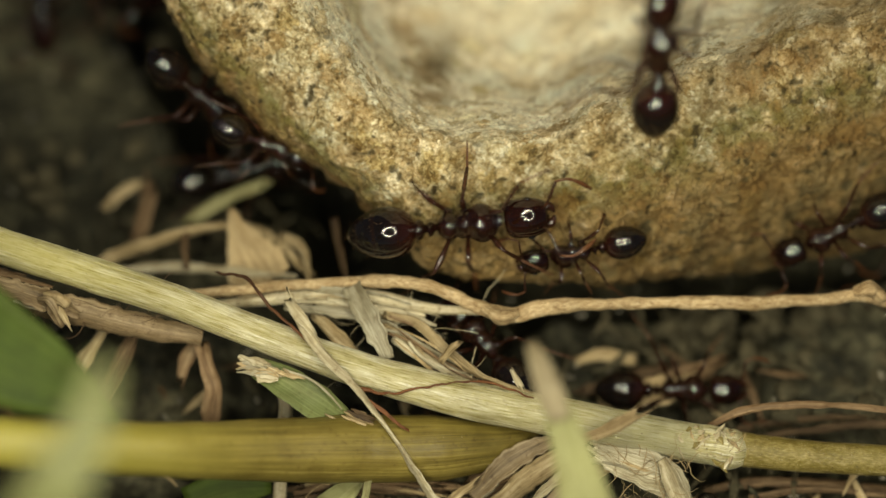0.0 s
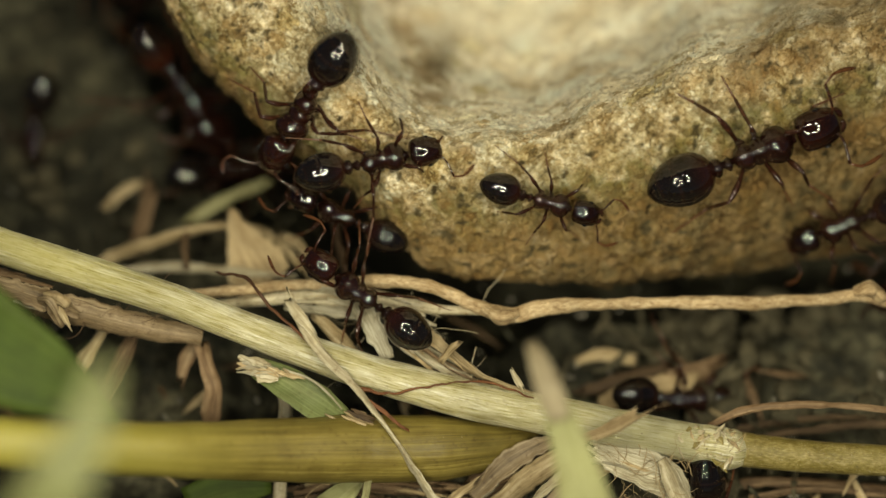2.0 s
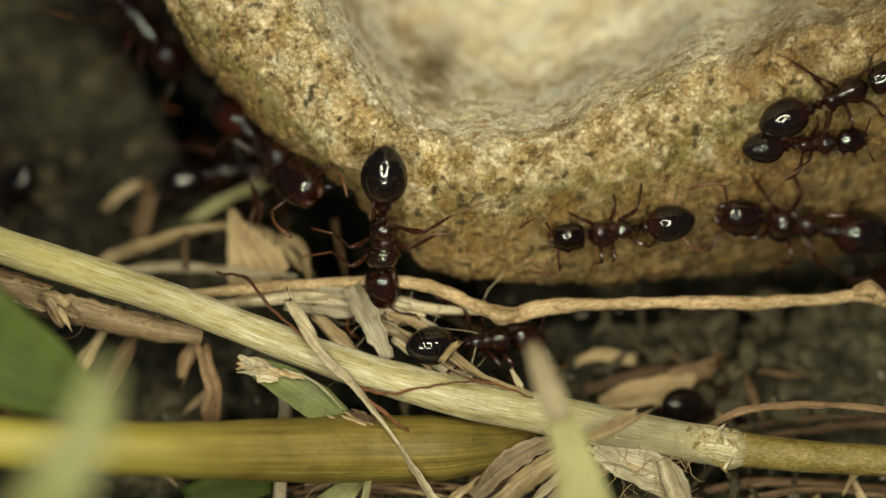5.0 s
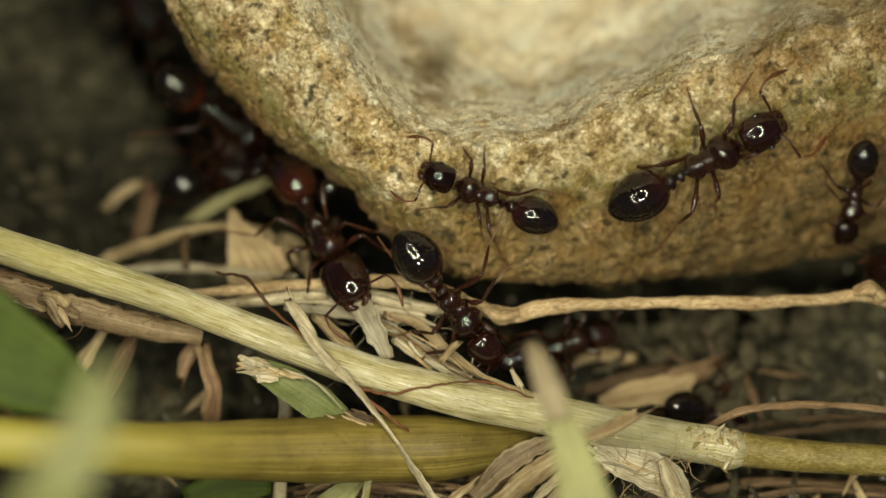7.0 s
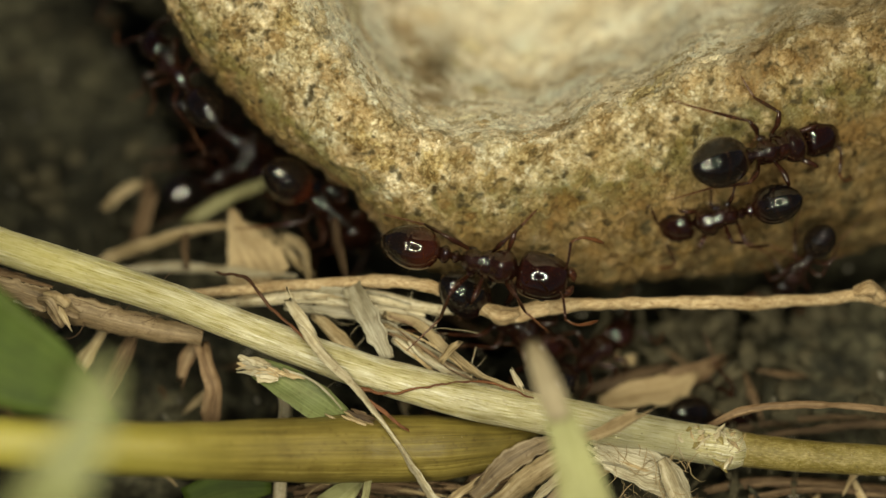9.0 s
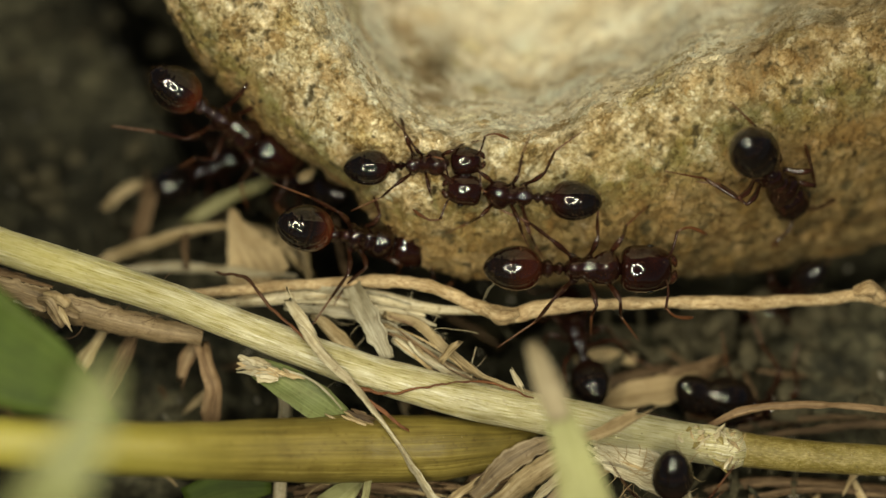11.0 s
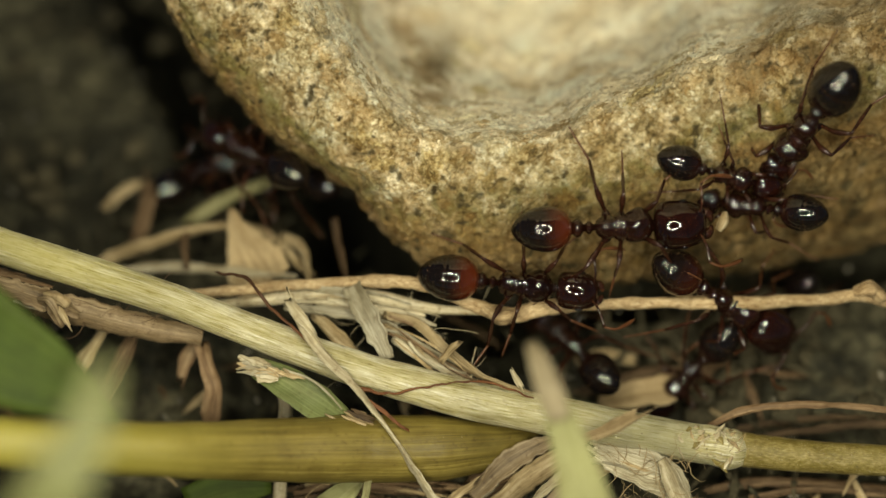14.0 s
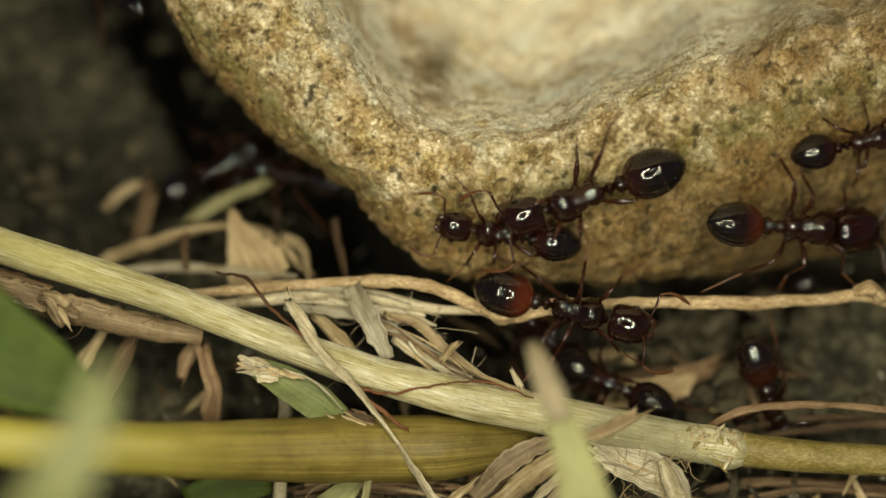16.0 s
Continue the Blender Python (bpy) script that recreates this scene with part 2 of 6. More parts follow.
BRISTLE = material("ant_bristle", [(0.3, (0.12, 0.06, 0.025)), (0.7, (0.28, 0.17, 0.08))], 2.0, 9.0, 0.35, 0.002)


def tint_along(m, tint, start, end, most=1.0):
    """Blend the base colour towards a tint between two places along the thing's own x, in millimetres."""
    n, l = m.node_tree.nodes, m.node_tree.links
    p = n["Principled BSDF"]
    old = p.inputs["Base Color"].links[0].from_socket
    tc, sep, mr, mx = n.new("ShaderNodeTexCoord"), n.new("ShaderNodeSeparateXYZ"), n.new("ShaderNodeMapRange"), n.new("ShaderNodeMix")
    mx.data_type = "RGBA"
    mr.interpolation_type = "SMOOTHSTEP"
    mr.inputs[1].default_value, mr.inputs[2].default_value, mr.inputs[4].default_value = start * MM, end * MM, most
    l.new(tc.outputs["Object"], sep.inputs[0])
    l.new(sep.outputs[0], mr.inputs[0])
    l.new(mr.outputs[0], mx.inputs[0])
    l.new(old, mx.inputs[6])
    mx.inputs[7].default_value = (*tint, 1)
    l.new(mx.outputs[2], p.inputs["Base Color"])
    return m


def gaster_shell(name, front, tip, start, end):
    """Thin glossy shell: the fore part shows a warm colour through, the tip is near black, with faint paler hems of the plates."""
    m = material(name, [(0.3, tip), (0.8, [v * 1.8 for v in tip])], 1.0, 14.0, 0.045, 0.0008, gloss=0.6, coat=0.1, uneven=0.015)
    tint_along(m, front, start, end)
    n, l = m.node_tree.nodes, m.node_tree.links
    p = n["Principled BSDF"]
    old = p.inputs["Base Color"].links[0].from_socket
    tc, sep, mr, mx = n.new("ShaderNodeTexCoord"), n.new("ShaderNodeSeparateXYZ"), n.new("ShaderNodeMapRange"), n.new("ShaderNodeMix")
    hem = ramp(n, [(0.0, (0, 0, 0)), (0.17, (0, 0, 0)), (0.20, (0.06, 0.06, 0.06)), (0.22, (0, 0, 0)), (0.40, (0, 0, 0)), (0.45, (0.08, 0.08, 0.08)), (0.47, (0, 0, 0)), (1.0, (0, 0, 0))])
    mr.inputs[1].default_value, mr.inputs[2].default_value = -1.05 * MM, 0.9 * MM
    mx.data_type = "RGBA"
    mx.inputs[7].default_value = (0.085, 0.030, 0.011, 1)
    l.new(tc.outputs["Object"], sep.inputs[0])
    l.new(sep.outputs[0], mr.inputs[0])
    l.new(mr.outputs[0], hem.inputs[0])
    l.new(hem.outputs[0], mx.inputs[0])
    l.new(old, mx.inputs[6])
    l.new(mx.outputs[2], p.inputs["Base Color"])
    return m


# the living cane yellows towards its old end, the dry stalk keeps some green there
tint_along(CANE, (0.38, 0.34, 0.06), 5.0, -4.0, 0.8)
tint_along(ROOT, (0.045, 0.022, 0.012), -1.5, -3.5, 0.85)
tint_along(STEM, (0.50, 0.45, 0.13), -1.0, -9.0, 0.5)
tint_along(STEM, (0.40, 0.38, 0.22), 4.0, 12.0, 0.6)
GASTER_DARK = gaster_shell("gaster_dark", (0.022, 0.0055, 0.0034), (0.0045, 0.0032, 0.003), 0.0, 1.0)
# Red held dull in the colour to suit the shaded gap.
GASTER_WARM = gaster_shell("gaster_warm", (0.030, 0.0075, 0.0038), (0.006, 0.0036, 0.0028), -0.4, 0.4)
GASTER_RED = gaster_shell("gaster_red", (0.080, 0.0160, 0.0055), (0.005, 0.0034, 0.003), -0.15, 0.8)
# Blackened copy of GASTER_DARK: shade of gap and background put into the colour.
GASTER_SHADED = gaster_shell("gaster_shaded", (0.008, 0.0035, 0.0028), (0.004, 0.0032, 0.003), 0.0, 1.0)


# ---- building helpers ----
def mesh_from(name, verts, faces, mat, smooth=True, uvs=None):
    me = bpy.data.meshes.new(name)
    me.from_pydata([tuple(v) for v in verts], [], faces)
    if uvs is not None:
        layer = me.uv_layers.new(name="UVMap")
        loops = np.zeros(len(me.loops), dtype=np.int32)
        me.loops.foreach_get("vertex_index", loops)
        layer.data.foreach_set("uv", np.asarray(uvs, dtype=np.float32)[loops].ravel())
    if smooth:
        me.shade_smooth()
    me.materials.append(mat)
    return me


def part(name, me, parent, label="", at=None):
    ob = new(name, me)
    ob.parent = parent
    if at is not None:
        ob.matrix_basis = at
    return tagged(ob, label)


def curve_points(pts, step):
    """A smooth line through the points (Catmull-Rom), sampled about every step."""
    p = [np.array(q, float) for q in pts]
    p = [2 * p[0] - p[1], *p, 2 * p[-1] - p[-2]]
    out = []
    for i in range(1, len(p) - 2):
        n = max(2, int(np.linalg.norm(p[i + 1] - p[i]) / step))
        for t in np.linspace(0, 1, n, endpoint=False):
            out.append(0.5 * (2 * p[i] + (p[i + 1] - p[i - 1]) * t + (2 * p[i - 1] - 5 * p[i] + 4 * p[i + 1] - p[i + 2]) * t * t
                              + (3 * p[i] - p[i - 1] - 3 * p[i + 1] + p[i + 2]) * t ** 3))
    out.append(p[-2])
    return np.array(out)


def tube_data(pts, widths, flat=1.0, sides=12, step=0.25, wobble=0.05, ridges=0, ridge=0.0, seed=0, twist=0.0, fray=0.0, jag=0.0):
    """Vertices, faces and UVs of a tapered, slightly uneven round or flattened stalk. widths: half widths along it."""
    line = curve_points(pts, step)
    n = len(line)
    run = np.concatenate([[0], np.cumsum(np.linalg.norm(np.diff(line, axis=0), axis=1))])
    half = np.interp(run / run[-1], np.linspace(0, 1, len(widths)), widths)
    if jag:
        line = line + jag * np.stack([rough(run * 1.6, run * 0 + k, run * 0 + seed, 3, seed + 5) for k in (1, 4, 8)], 1)
        half = half * (1 + min(0.3, jag * 6) * rough(run * 2.3, run * 0, run * 0 + seed, 2, seed + 3))
    tang = np.gradient(line, axis=0)
    tang /= np.linalg.norm(tang, axis=1)[:, None] + 1e-9
    verts, uvs, faces = [], [], []
    for i in range(n):
        t = tang[i]
        side = np.cross(np.array((0, 0, 1.0)), t)
        if np.linalg.norm(side) < 0.15:
            side = np.cross(np.array((0, 1.0, 0)), t)
        side /= np.linalg.norm(side)
        face = np.cross(t, side)
        spin = twist * run[i]
        side, face = side * math.cos(spin) + face * math.sin(spin), face * math.cos(spin) - side * math.sin(spin)
        ang = np.arange(sides + 1) / sides * math.tau
        k = 1 + wobble * rough(np.cos(ang) * 0.8 + seed * 7.1, np.sin(ang) * 0.8, np.full_like(ang, run[i] * 0.9), 3, seed)
        k = k + ridge * np.cos(ang * ridges)
        r = half[i] * k
        torn = 0.0
        if fray and (i < 1 or i > n - 2):
            torn = fray * rough(np.cos(ang) * 4.0 + seed, ang * 0, ang * 0 + i, 3, seed + 77) * (1 if i else -1)
        pull = np.zeros(sides + 1) + torn
        for a, q, away in zip(ang, r, pull):
            verts.append(line[i] + t * away + side * (math.cos(a) * q) + face * (math.sin(a) * q * flat))
            uvs.append((a / math.tau * 2 * math.pi * half.max(), run[i]))
    w = sides + 1
    for i in range(n - 1):
        for j in range(sides):
            faces.append((i * w + j, i * w + j + 1, (i + 1) * w + j + 1, (i + 1) * w + j))
    for i, flip in ((0, 1), (n - 1, 0)):
        ring = [i * w + j for j in range(sides)]
        faces.append(ring[::-1] if flip else ring)
    return np.array(verts), faces, uvs


def blade_data(pts, widths, thick=0.06, cup=0.25, across=8, step=0.25, seed=0, ragged=0.0, turn=0.0, wave=0.0):
    """A leaf blade with thickness: a cupped strip along a line. turn: degrees that its face leans about the line."""
    line = curve_points(pts, step)
    n = len(line)
    run = np.concatenate([[0], np.cumsum(np.linalg.norm(np.diff(line, axis=0), axis=1))])
    half = np.interp(run / run[-1], np.linspace(0, 1, len(widths)), widths)
    tang = np.gradient(line, axis=0)
    tang /= np.linalg.norm(tang, axis=1)[:, None] + 1e-9
    verts, uvs, faces = [], [], []
    lean = radians(turn)
    torn = {k: 1 + ragged * rough(run * 4.0, run * 0 + k * 3.0, run * 0 + seed * 3.3, 3, seed) for k in (-1, 0, 1)}
    for layer in (0, 1):
        for i in range(n):
            t = tang[i]
            side = np.cross(np.array((0, 0, 1.0)), t)
            side /= np.linalg.norm(side) + 1e-9
            face = np.cross(t, side)
            side, face = side * math.cos(lean) + face * math.sin(lean), face * math.cos(lean) - side * math.sin(lean)
            for j in range(across + 1):
                s = 2 * j / across - 1
                edge = torn[(s > 0) - (s < 0)][i]
                h = cup * half[i] * s * s + wave * math.sin(run[i] * 1.9 + 2 * s + seed)
                vein = 0.012 * math.cos(s * 22)
                verts.append(line[i] + side * (s * half[i] * edge) + face * (h + vein + (thick / 2 if layer else -thick / 2) * (1 - 0.7 * s * s)))
                uvs.append((s * half.max(), run[i]))
    w = across + 1
    m = n * w
    for i in range(n - 1):
        for j in range(across):
            q = (i * w + j, (i + 1) * w + j, (i + 1) * w + j + 1, i * w + j + 1)
            faces.append(q)
            faces.append(tuple(v + m for v in q[::-1]))
        for j, f in ((0, 1), (across, 0)):
            q = (i * w + j, (i + 1) * w + j, (i + 1) * w + j + m, i * w + j + m)
            faces.append(q[::-1] if f else q)
    for i, f in ((0, 0), (n - 1, 1)):
        for j in range(across):
            q = (i * w + j, i * w + j + 1, i * w + j + 1 + m, i * w + j + m)
            faces.append(q[::-1] if f else q)
    return np.array(verts), faces, uvs


def settle_data(name, data, mat):
    """Centre the data on its middle; returns the mesh and the pose in the slanted plane."""
    verts, faces, uvs = data
    mid = verts.mean(axis=0)
    return mesh_from(name, (verts - mid) * MM, faces, mat, True, uvs), SLANT @ Matrix.Translation(Vector(mid * MM))


def stalk(name, pts, widths, mat, label, category, group="", **how):
    me, m = settle_data(name, tube_data(pts, widths, **how), mat)
    ob = new(name, me)
    ob.matrix_world = m
    return tagged(ob, label, category, group)


def blade(name, pts, widths, mat, label, category, group="", **how):
    me, m = settle_data(name, blade_data(pts, widths, **how), mat)
    ob = new(name, me)
    ob.matrix_world = m
    return tagged(ob, label, category, group)


# ---- ground ----
def ground_sheet():
    """One sheet of soil: fine clods near the stone, widening rows out to the horizon."""
    near = np.linspace(-30, 30, 261)
    far = np.array([40, 60, 100, 200, 500, 1500, 6000, 30000.0])
    line = np.concatenate([-far[::-1], near, far])
    x, y = np.meshgrid(line, line + 0.0)
    fade = np.clip(1.6 - np.maximum(abs(x), abs(y)) / 30, 0, 1)
    z = 0.9 * rough(x * 0.22, y * 0.22, x * 0, 3, 3) + 0.45 * np.abs(rough(x * 0.8, y * 0.8, x * 0, 4, 9)) * 1.2 + 0.12 * rough(x * 2.6, y * 2.6, x * 0, 3, 5)
    z = z * fade - 0.5
    # the deep gap along the foot of the stone
    edge_a, edge_y = [-14, -9.2, -6.1, -4.0, -1.7, 0.4, 5.5, 14.2, 22], [26, 14.5, 10.2, 8.2, 4.9, 3.4, 3.1, 3.9, 6]
    gap = (y - np.interp(x, edge_a, edge_y)) * np.interp(x, [-3, 0], [0.62, 1.0])
    wide = np.interp(x, [-9, -4, -1, 3, 16], [2.3, 2.2, 1.5, 1.1, 1.05])
    z = z - 13 * np.exp(-(np.maximum(np.abs(gap + wide * 0.35) - wide * 0.35, 0) / (wide * 0.62)) ** 2) * fade
    z = z - 7 * np.exp(-((x - 1.75) ** 2 + (y + 0.2) ** 2) / 1.6) * fade
    verts = np.stack([x, y, z], -1).reshape(-1, 3) * MM
    w = len(line)
    idx = np.arange(w * w).reshape(w, w)
    faces = np.stack([idx[:-1, :-1], idx[:-1, 1:], idx[1:, 1:], idx[1:, :-1]], -1).reshape(-1, 4).tolist()
    ob = new("ground", mesh_from("ground", verts, faces, SOIL))
    return tagged(ob, "dark crumbly soil under dead grass litter", "soil", kind="structure")


ground = ground_sheet()


# ---- stone ----
def ease(x):
    x = np.clip(x, 0, 1)
    return x * x * (3 - 2 * x)


FOOT_A = np.array([-10.4, -9.2, -8.6, -7.9, -7.0, -6.1, -5.0, -4.0, -3.1, -2.4, -1.7, -0.8, 0.4, 2.2, 5.5, 9.4, 14.2, 22.0, 30.0])
FOOT_B = np.array([16.0, 8.6, 7.0, 5.9, 4.9, 4.0, 3.25, 2.65, 1.95, 1.1, 0.2, -0.55, -0.95, -1.15, -1.2, -0.95, 0.0, 2.0, 7.0])
RIDGE_A = np.array([-12, -9.0, -6.0, -4.0, -1.5, 1.2, 3.9, 6.6, 9.3, 12.0, 14.2, 20.0, 30.0])
RIDGE_B = np.array([16.0, 8.0, 5.6, 3.2, 2.0, 2.0, 2.4, 3.0, 4.1, 5.2, 5.9, 7.5, 12.0])
BULGE_A = np.array([-9.0, -5.5, -4.0, -2.4, -1.1, 0.3, 2.1, 3.9, 5.7, 7.5, 11.1, 14.2, 18.4, 30.0])
BULGE_B = np.array([18.0, 9.6, 7.3, 4.9, 4.0, 3.45, 3.5, 3.9, 4.7, 5.6, 6.8, 7.6, 9.0, 14.0])


def stone_depth(a, b):
    """How far the stone's face stands towards the lens, over the slanted plane, in millimetres."""
    below = np.interp(a, RIDGE_A, RIDGE_B) - b
    span = np.interp(a, RIDGE_A, RIDGE_B) - np.interp(a, FOOT_A, FOOT_B)
    part_way = np.clip(below / np.maximum(span, 0.6), 0, 1.3)
    deep = np.interp(a, [-6, -1, 3, 8, 14], [0.9, 1.1, 1.6, 2.7, 4.0])
    c = np.where(below < 0, 0.10 * np.minimum(-below, 8), -deep * part_way ** 1.6)
    up = (b - np.interp(a, BULGE_A, BULGE_B)) * np.interp(a, [-3, 0.5], [0.5, 0.95])
    up = up + 0.16 * np.sin(1.7 * a + 0.6 * b)
    c = c + 4.3 * ease((up + 0.5) / 2.4) + 8.4 * ease(up / 6.6) + 0.10 * np.maximum(up - 2, 0)
    left = (a + 9.0 + 0.92 * (b - 8.0)) * 0.72
    c = c - 0.3 * (1 - ease(left / 2.2)) - 0.5 * np.maximum(-left, 0)
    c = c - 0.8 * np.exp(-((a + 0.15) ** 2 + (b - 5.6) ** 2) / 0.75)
    c = c - 0.04 * np.maximum(b - 9, 0) ** 2 - 0.035 * np.maximum(a - 15, 0) ** 2
    return np.maximum(c, -9)


def cells(x, y, z, seed):
    """Cellular noise over numpy arrays: each point's own cell value, -1 to 1, and how near it lies to a neighbour cell (0 at the seam)."""
    i, j, k = (np.floor(v).astype(np.int64) for v in (x, y, z))
    first, second, value = np.full(x.shape, 9.0), np.full(x.shape, 9.0), np.zeros(x.shape)
    for di in (-1, 0, 1):
        for dj in (-1, 0, 1):
            for dk in (-1, 0, 1):
                p, q, r = i + di, j + dj, k + dk
                d = (p + 0.5 + 0.45 * lattice(p, q, r, seed) - x) ** 2 + (q + 0.5 + 0.45 * lattice(p, q, r, seed + 1) - y) ** 2 + (r + 0.5 + 0.45 * lattice(p, q, r, seed + 2) - z) ** 2
                near = d < first
                second = np.where(near, first, np.minimum(second, d))
                value = np.where(near, lattice(p, q, r, seed + 3), value)
                first = np.where(near, d, first)
    return value, np.sqrt(second) - np.sqrt(first)


def stone():
    along = np.concatenate([np.linspace(-10.4, 15.5, 620), np.linspace(15.8, 30, 40)])
    run = np.concatenate([[0], np.cumsum(np.hypot(np.diff(FOOT_A), np.diff(FOOT_B)))])
    s = np.concatenate([np.linspace(0, run[-3] * 0.97, 640), np.linspace(run[-3] * 0.975, run[-1], 40)])
    fa, fb = np.interp(s, run, FOOT_A), np.interp(s, run, FOOT_B)
    kernel = np.hanning(27) / np.hanning(27).sum()
    fa = np.convolve(np.pad(fa, 13, "edge"), kernel, "valid")
    fb = np.convolve(np.pad(fb, 13, "edge"), kernel, "valid")
    fa = fa + 0.10 * rough(s * 1.3, s * 0, s * 0, 4, 51) + 0.06 * rough(s * 4.5, s * 0, s * 0, 3, 53)
    fb = fb + 0.10 * rough(s * 1.3, s * 0 + 9, s * 0, 4, 52) + 0.06 * rough(s * 4.5, s * 0 + 9, s * 0, 3, 54)
    ta, tb = np.interp(s, [0, run[-1]], [-2, 34]), np.full_like(s, 26.0)
    r = np.concatenate([np.linspace(0, 0.48, 230) ** 1.15, np.linspace(0.45, 1, 40)])
    r = np.unique(np.round(r, 5))
    a = fa[:, None] + (ta - fa)[:, None] * r[None]
    b = fb[:, None] + (tb - fb)[:, None] * r[None]
    c = stone_depth(a, b)
    rim = np.clip(r * 26 / 0.7, 0, 1)[None]
    c = c - 0.7 * (1 - np.sqrt(1 - (1 - rim) ** 2))
    # the underside runs back under the stone into the soil
    back = np.linspace(1, 0, 26, endpoint=False)[None]
    ba = fa[:, None] + 1.6 * back ** 1.5 * np.sign(ta - fa)[:, None] * 0.5
    bb = fb[:, None] + 1.4 * back ** 1.5
    bc = c[:, :1] - 11 * back
    a, b, c = (np.concatenate(q, 1) for q in ((ba, a), (bb, b), (bc, c)))
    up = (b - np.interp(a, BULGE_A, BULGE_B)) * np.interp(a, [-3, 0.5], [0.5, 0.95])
    below = np.interp(a, RIDGE_A, RIDGE_B) - b
    calm = 1 - 0.8 * ease((up + 0.3) / 1.2)
    lumps = (0.30 * rough(a * 0.45, b * 0.45, c * 0.45, 3, 11) + 0.13 * rough(a * 1.6, b * 1.6, c * 1.6, 3, 21)) * calm
    lumps = lumps + 0.35 * ease((below - 0.8) / 1.5) * rough(a * 0.9, b * 1.3, c * 0.5, 3, 61)
    pits = rough(a * 3.6, b * 3.6, c * 3.6, 3, 31)
    c = c + lumps + (0.075 * pits - 0.12 * np.clip(-pits - 0.5, 0, 1)) * calm
    shift = 0.25 * rough(a * 2.2, b * 2.2, c * 2.2, 3, 81)
    block, seam = cells((a + shift) * 1.7, (b - shift) * 1.7, c * 1.7, 91)
    kernel_bits, crack = cells((a - shift) * 4.2, (b + shift) * 4.2, c * 4.2, 95)
    c = c + (0.09 * block - 0.10 * np.clip(1 - seam / 0.10, 0, 1) + 0.05 * kernel_bits - 0.05 * np.clip(1 - crack / 0.16, 0, 1)) * calm
    strata = np.sin((b - 0.25 * a + 0.5 * lumps) * 2.6)
    c = c + 0.05 * strata * calm
    verts = np.stack([a, b, c], -1).reshape(-1, 3) * MM
    h, w = a.shape
    idx = np.arange(h * w).reshape(h, w)
    faces = np.stack([idx[:-1, :-1], idx[1:, :-1], idx[1:, 1:], idx[:-1, 1:]], -1).reshape(-1, 4).tolist()
    me = mesh_from("stone", verts, faces, STONE)
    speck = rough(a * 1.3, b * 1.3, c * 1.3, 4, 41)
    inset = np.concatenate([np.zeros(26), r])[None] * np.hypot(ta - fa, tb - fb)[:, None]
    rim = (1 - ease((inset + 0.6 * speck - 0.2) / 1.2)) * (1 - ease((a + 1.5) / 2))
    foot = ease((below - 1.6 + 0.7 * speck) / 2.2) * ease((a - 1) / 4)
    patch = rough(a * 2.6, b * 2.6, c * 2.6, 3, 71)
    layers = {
        # Cream of the bulge, whitened further to offset the shading of its steep slope.
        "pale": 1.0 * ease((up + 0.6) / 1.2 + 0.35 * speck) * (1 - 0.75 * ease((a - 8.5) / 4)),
        # Moss patches; the spread below the ridge also paints in the underside's shade.
        "moss_and_shade": np.clip(1.0 * np.exp(-((a - 14) ** 2 / 26 + (b - 2.6) ** 2 / 8)) * (0.75 + 0.6 * speck + 0.7 * patch)
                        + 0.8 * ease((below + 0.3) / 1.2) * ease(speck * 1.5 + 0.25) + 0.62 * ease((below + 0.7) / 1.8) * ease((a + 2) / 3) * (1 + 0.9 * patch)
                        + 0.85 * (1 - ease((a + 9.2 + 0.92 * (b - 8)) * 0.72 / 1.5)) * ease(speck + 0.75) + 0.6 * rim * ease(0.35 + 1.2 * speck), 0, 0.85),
        # Rust streaks and brown band; below the ridge its brown stands in for shade.
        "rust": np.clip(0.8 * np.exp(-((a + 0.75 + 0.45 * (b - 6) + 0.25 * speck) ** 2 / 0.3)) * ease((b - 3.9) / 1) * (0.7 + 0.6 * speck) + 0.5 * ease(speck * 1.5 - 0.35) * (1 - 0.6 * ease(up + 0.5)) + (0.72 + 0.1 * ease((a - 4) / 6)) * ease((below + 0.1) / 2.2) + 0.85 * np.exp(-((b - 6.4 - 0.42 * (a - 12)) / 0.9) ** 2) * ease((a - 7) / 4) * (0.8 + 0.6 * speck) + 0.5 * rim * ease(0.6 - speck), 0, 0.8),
        # Dark specks and band, plus shade painted into the hollow and along the foot.
        "shade_and_stain": np.clip(0.75 * np.exp(-((a + 0.15) ** 2 + (b - 5.6) ** 2) / 0.5) + 0.9 * ease((-pits - 0.52) * 3) * (1 - ease(up + 0.6)) + 0.42 * foot * (1 + 0.8 * patch) + 0.6 * np.exp(-((b - 7.0 - 0.5 * (a - 12)) / 0.7) ** 2) * ease((a - 9) / 4) * ease(0.5 + speck), 0, 0.9),
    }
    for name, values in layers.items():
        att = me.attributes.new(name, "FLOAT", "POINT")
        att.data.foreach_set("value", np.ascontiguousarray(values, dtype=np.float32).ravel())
    ob = new("stone", me)
    ob.matrix_world = SLANT
    return tagged(ob, "pale tan weathered stone with moss stains resting on soil", "stone")


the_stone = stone()

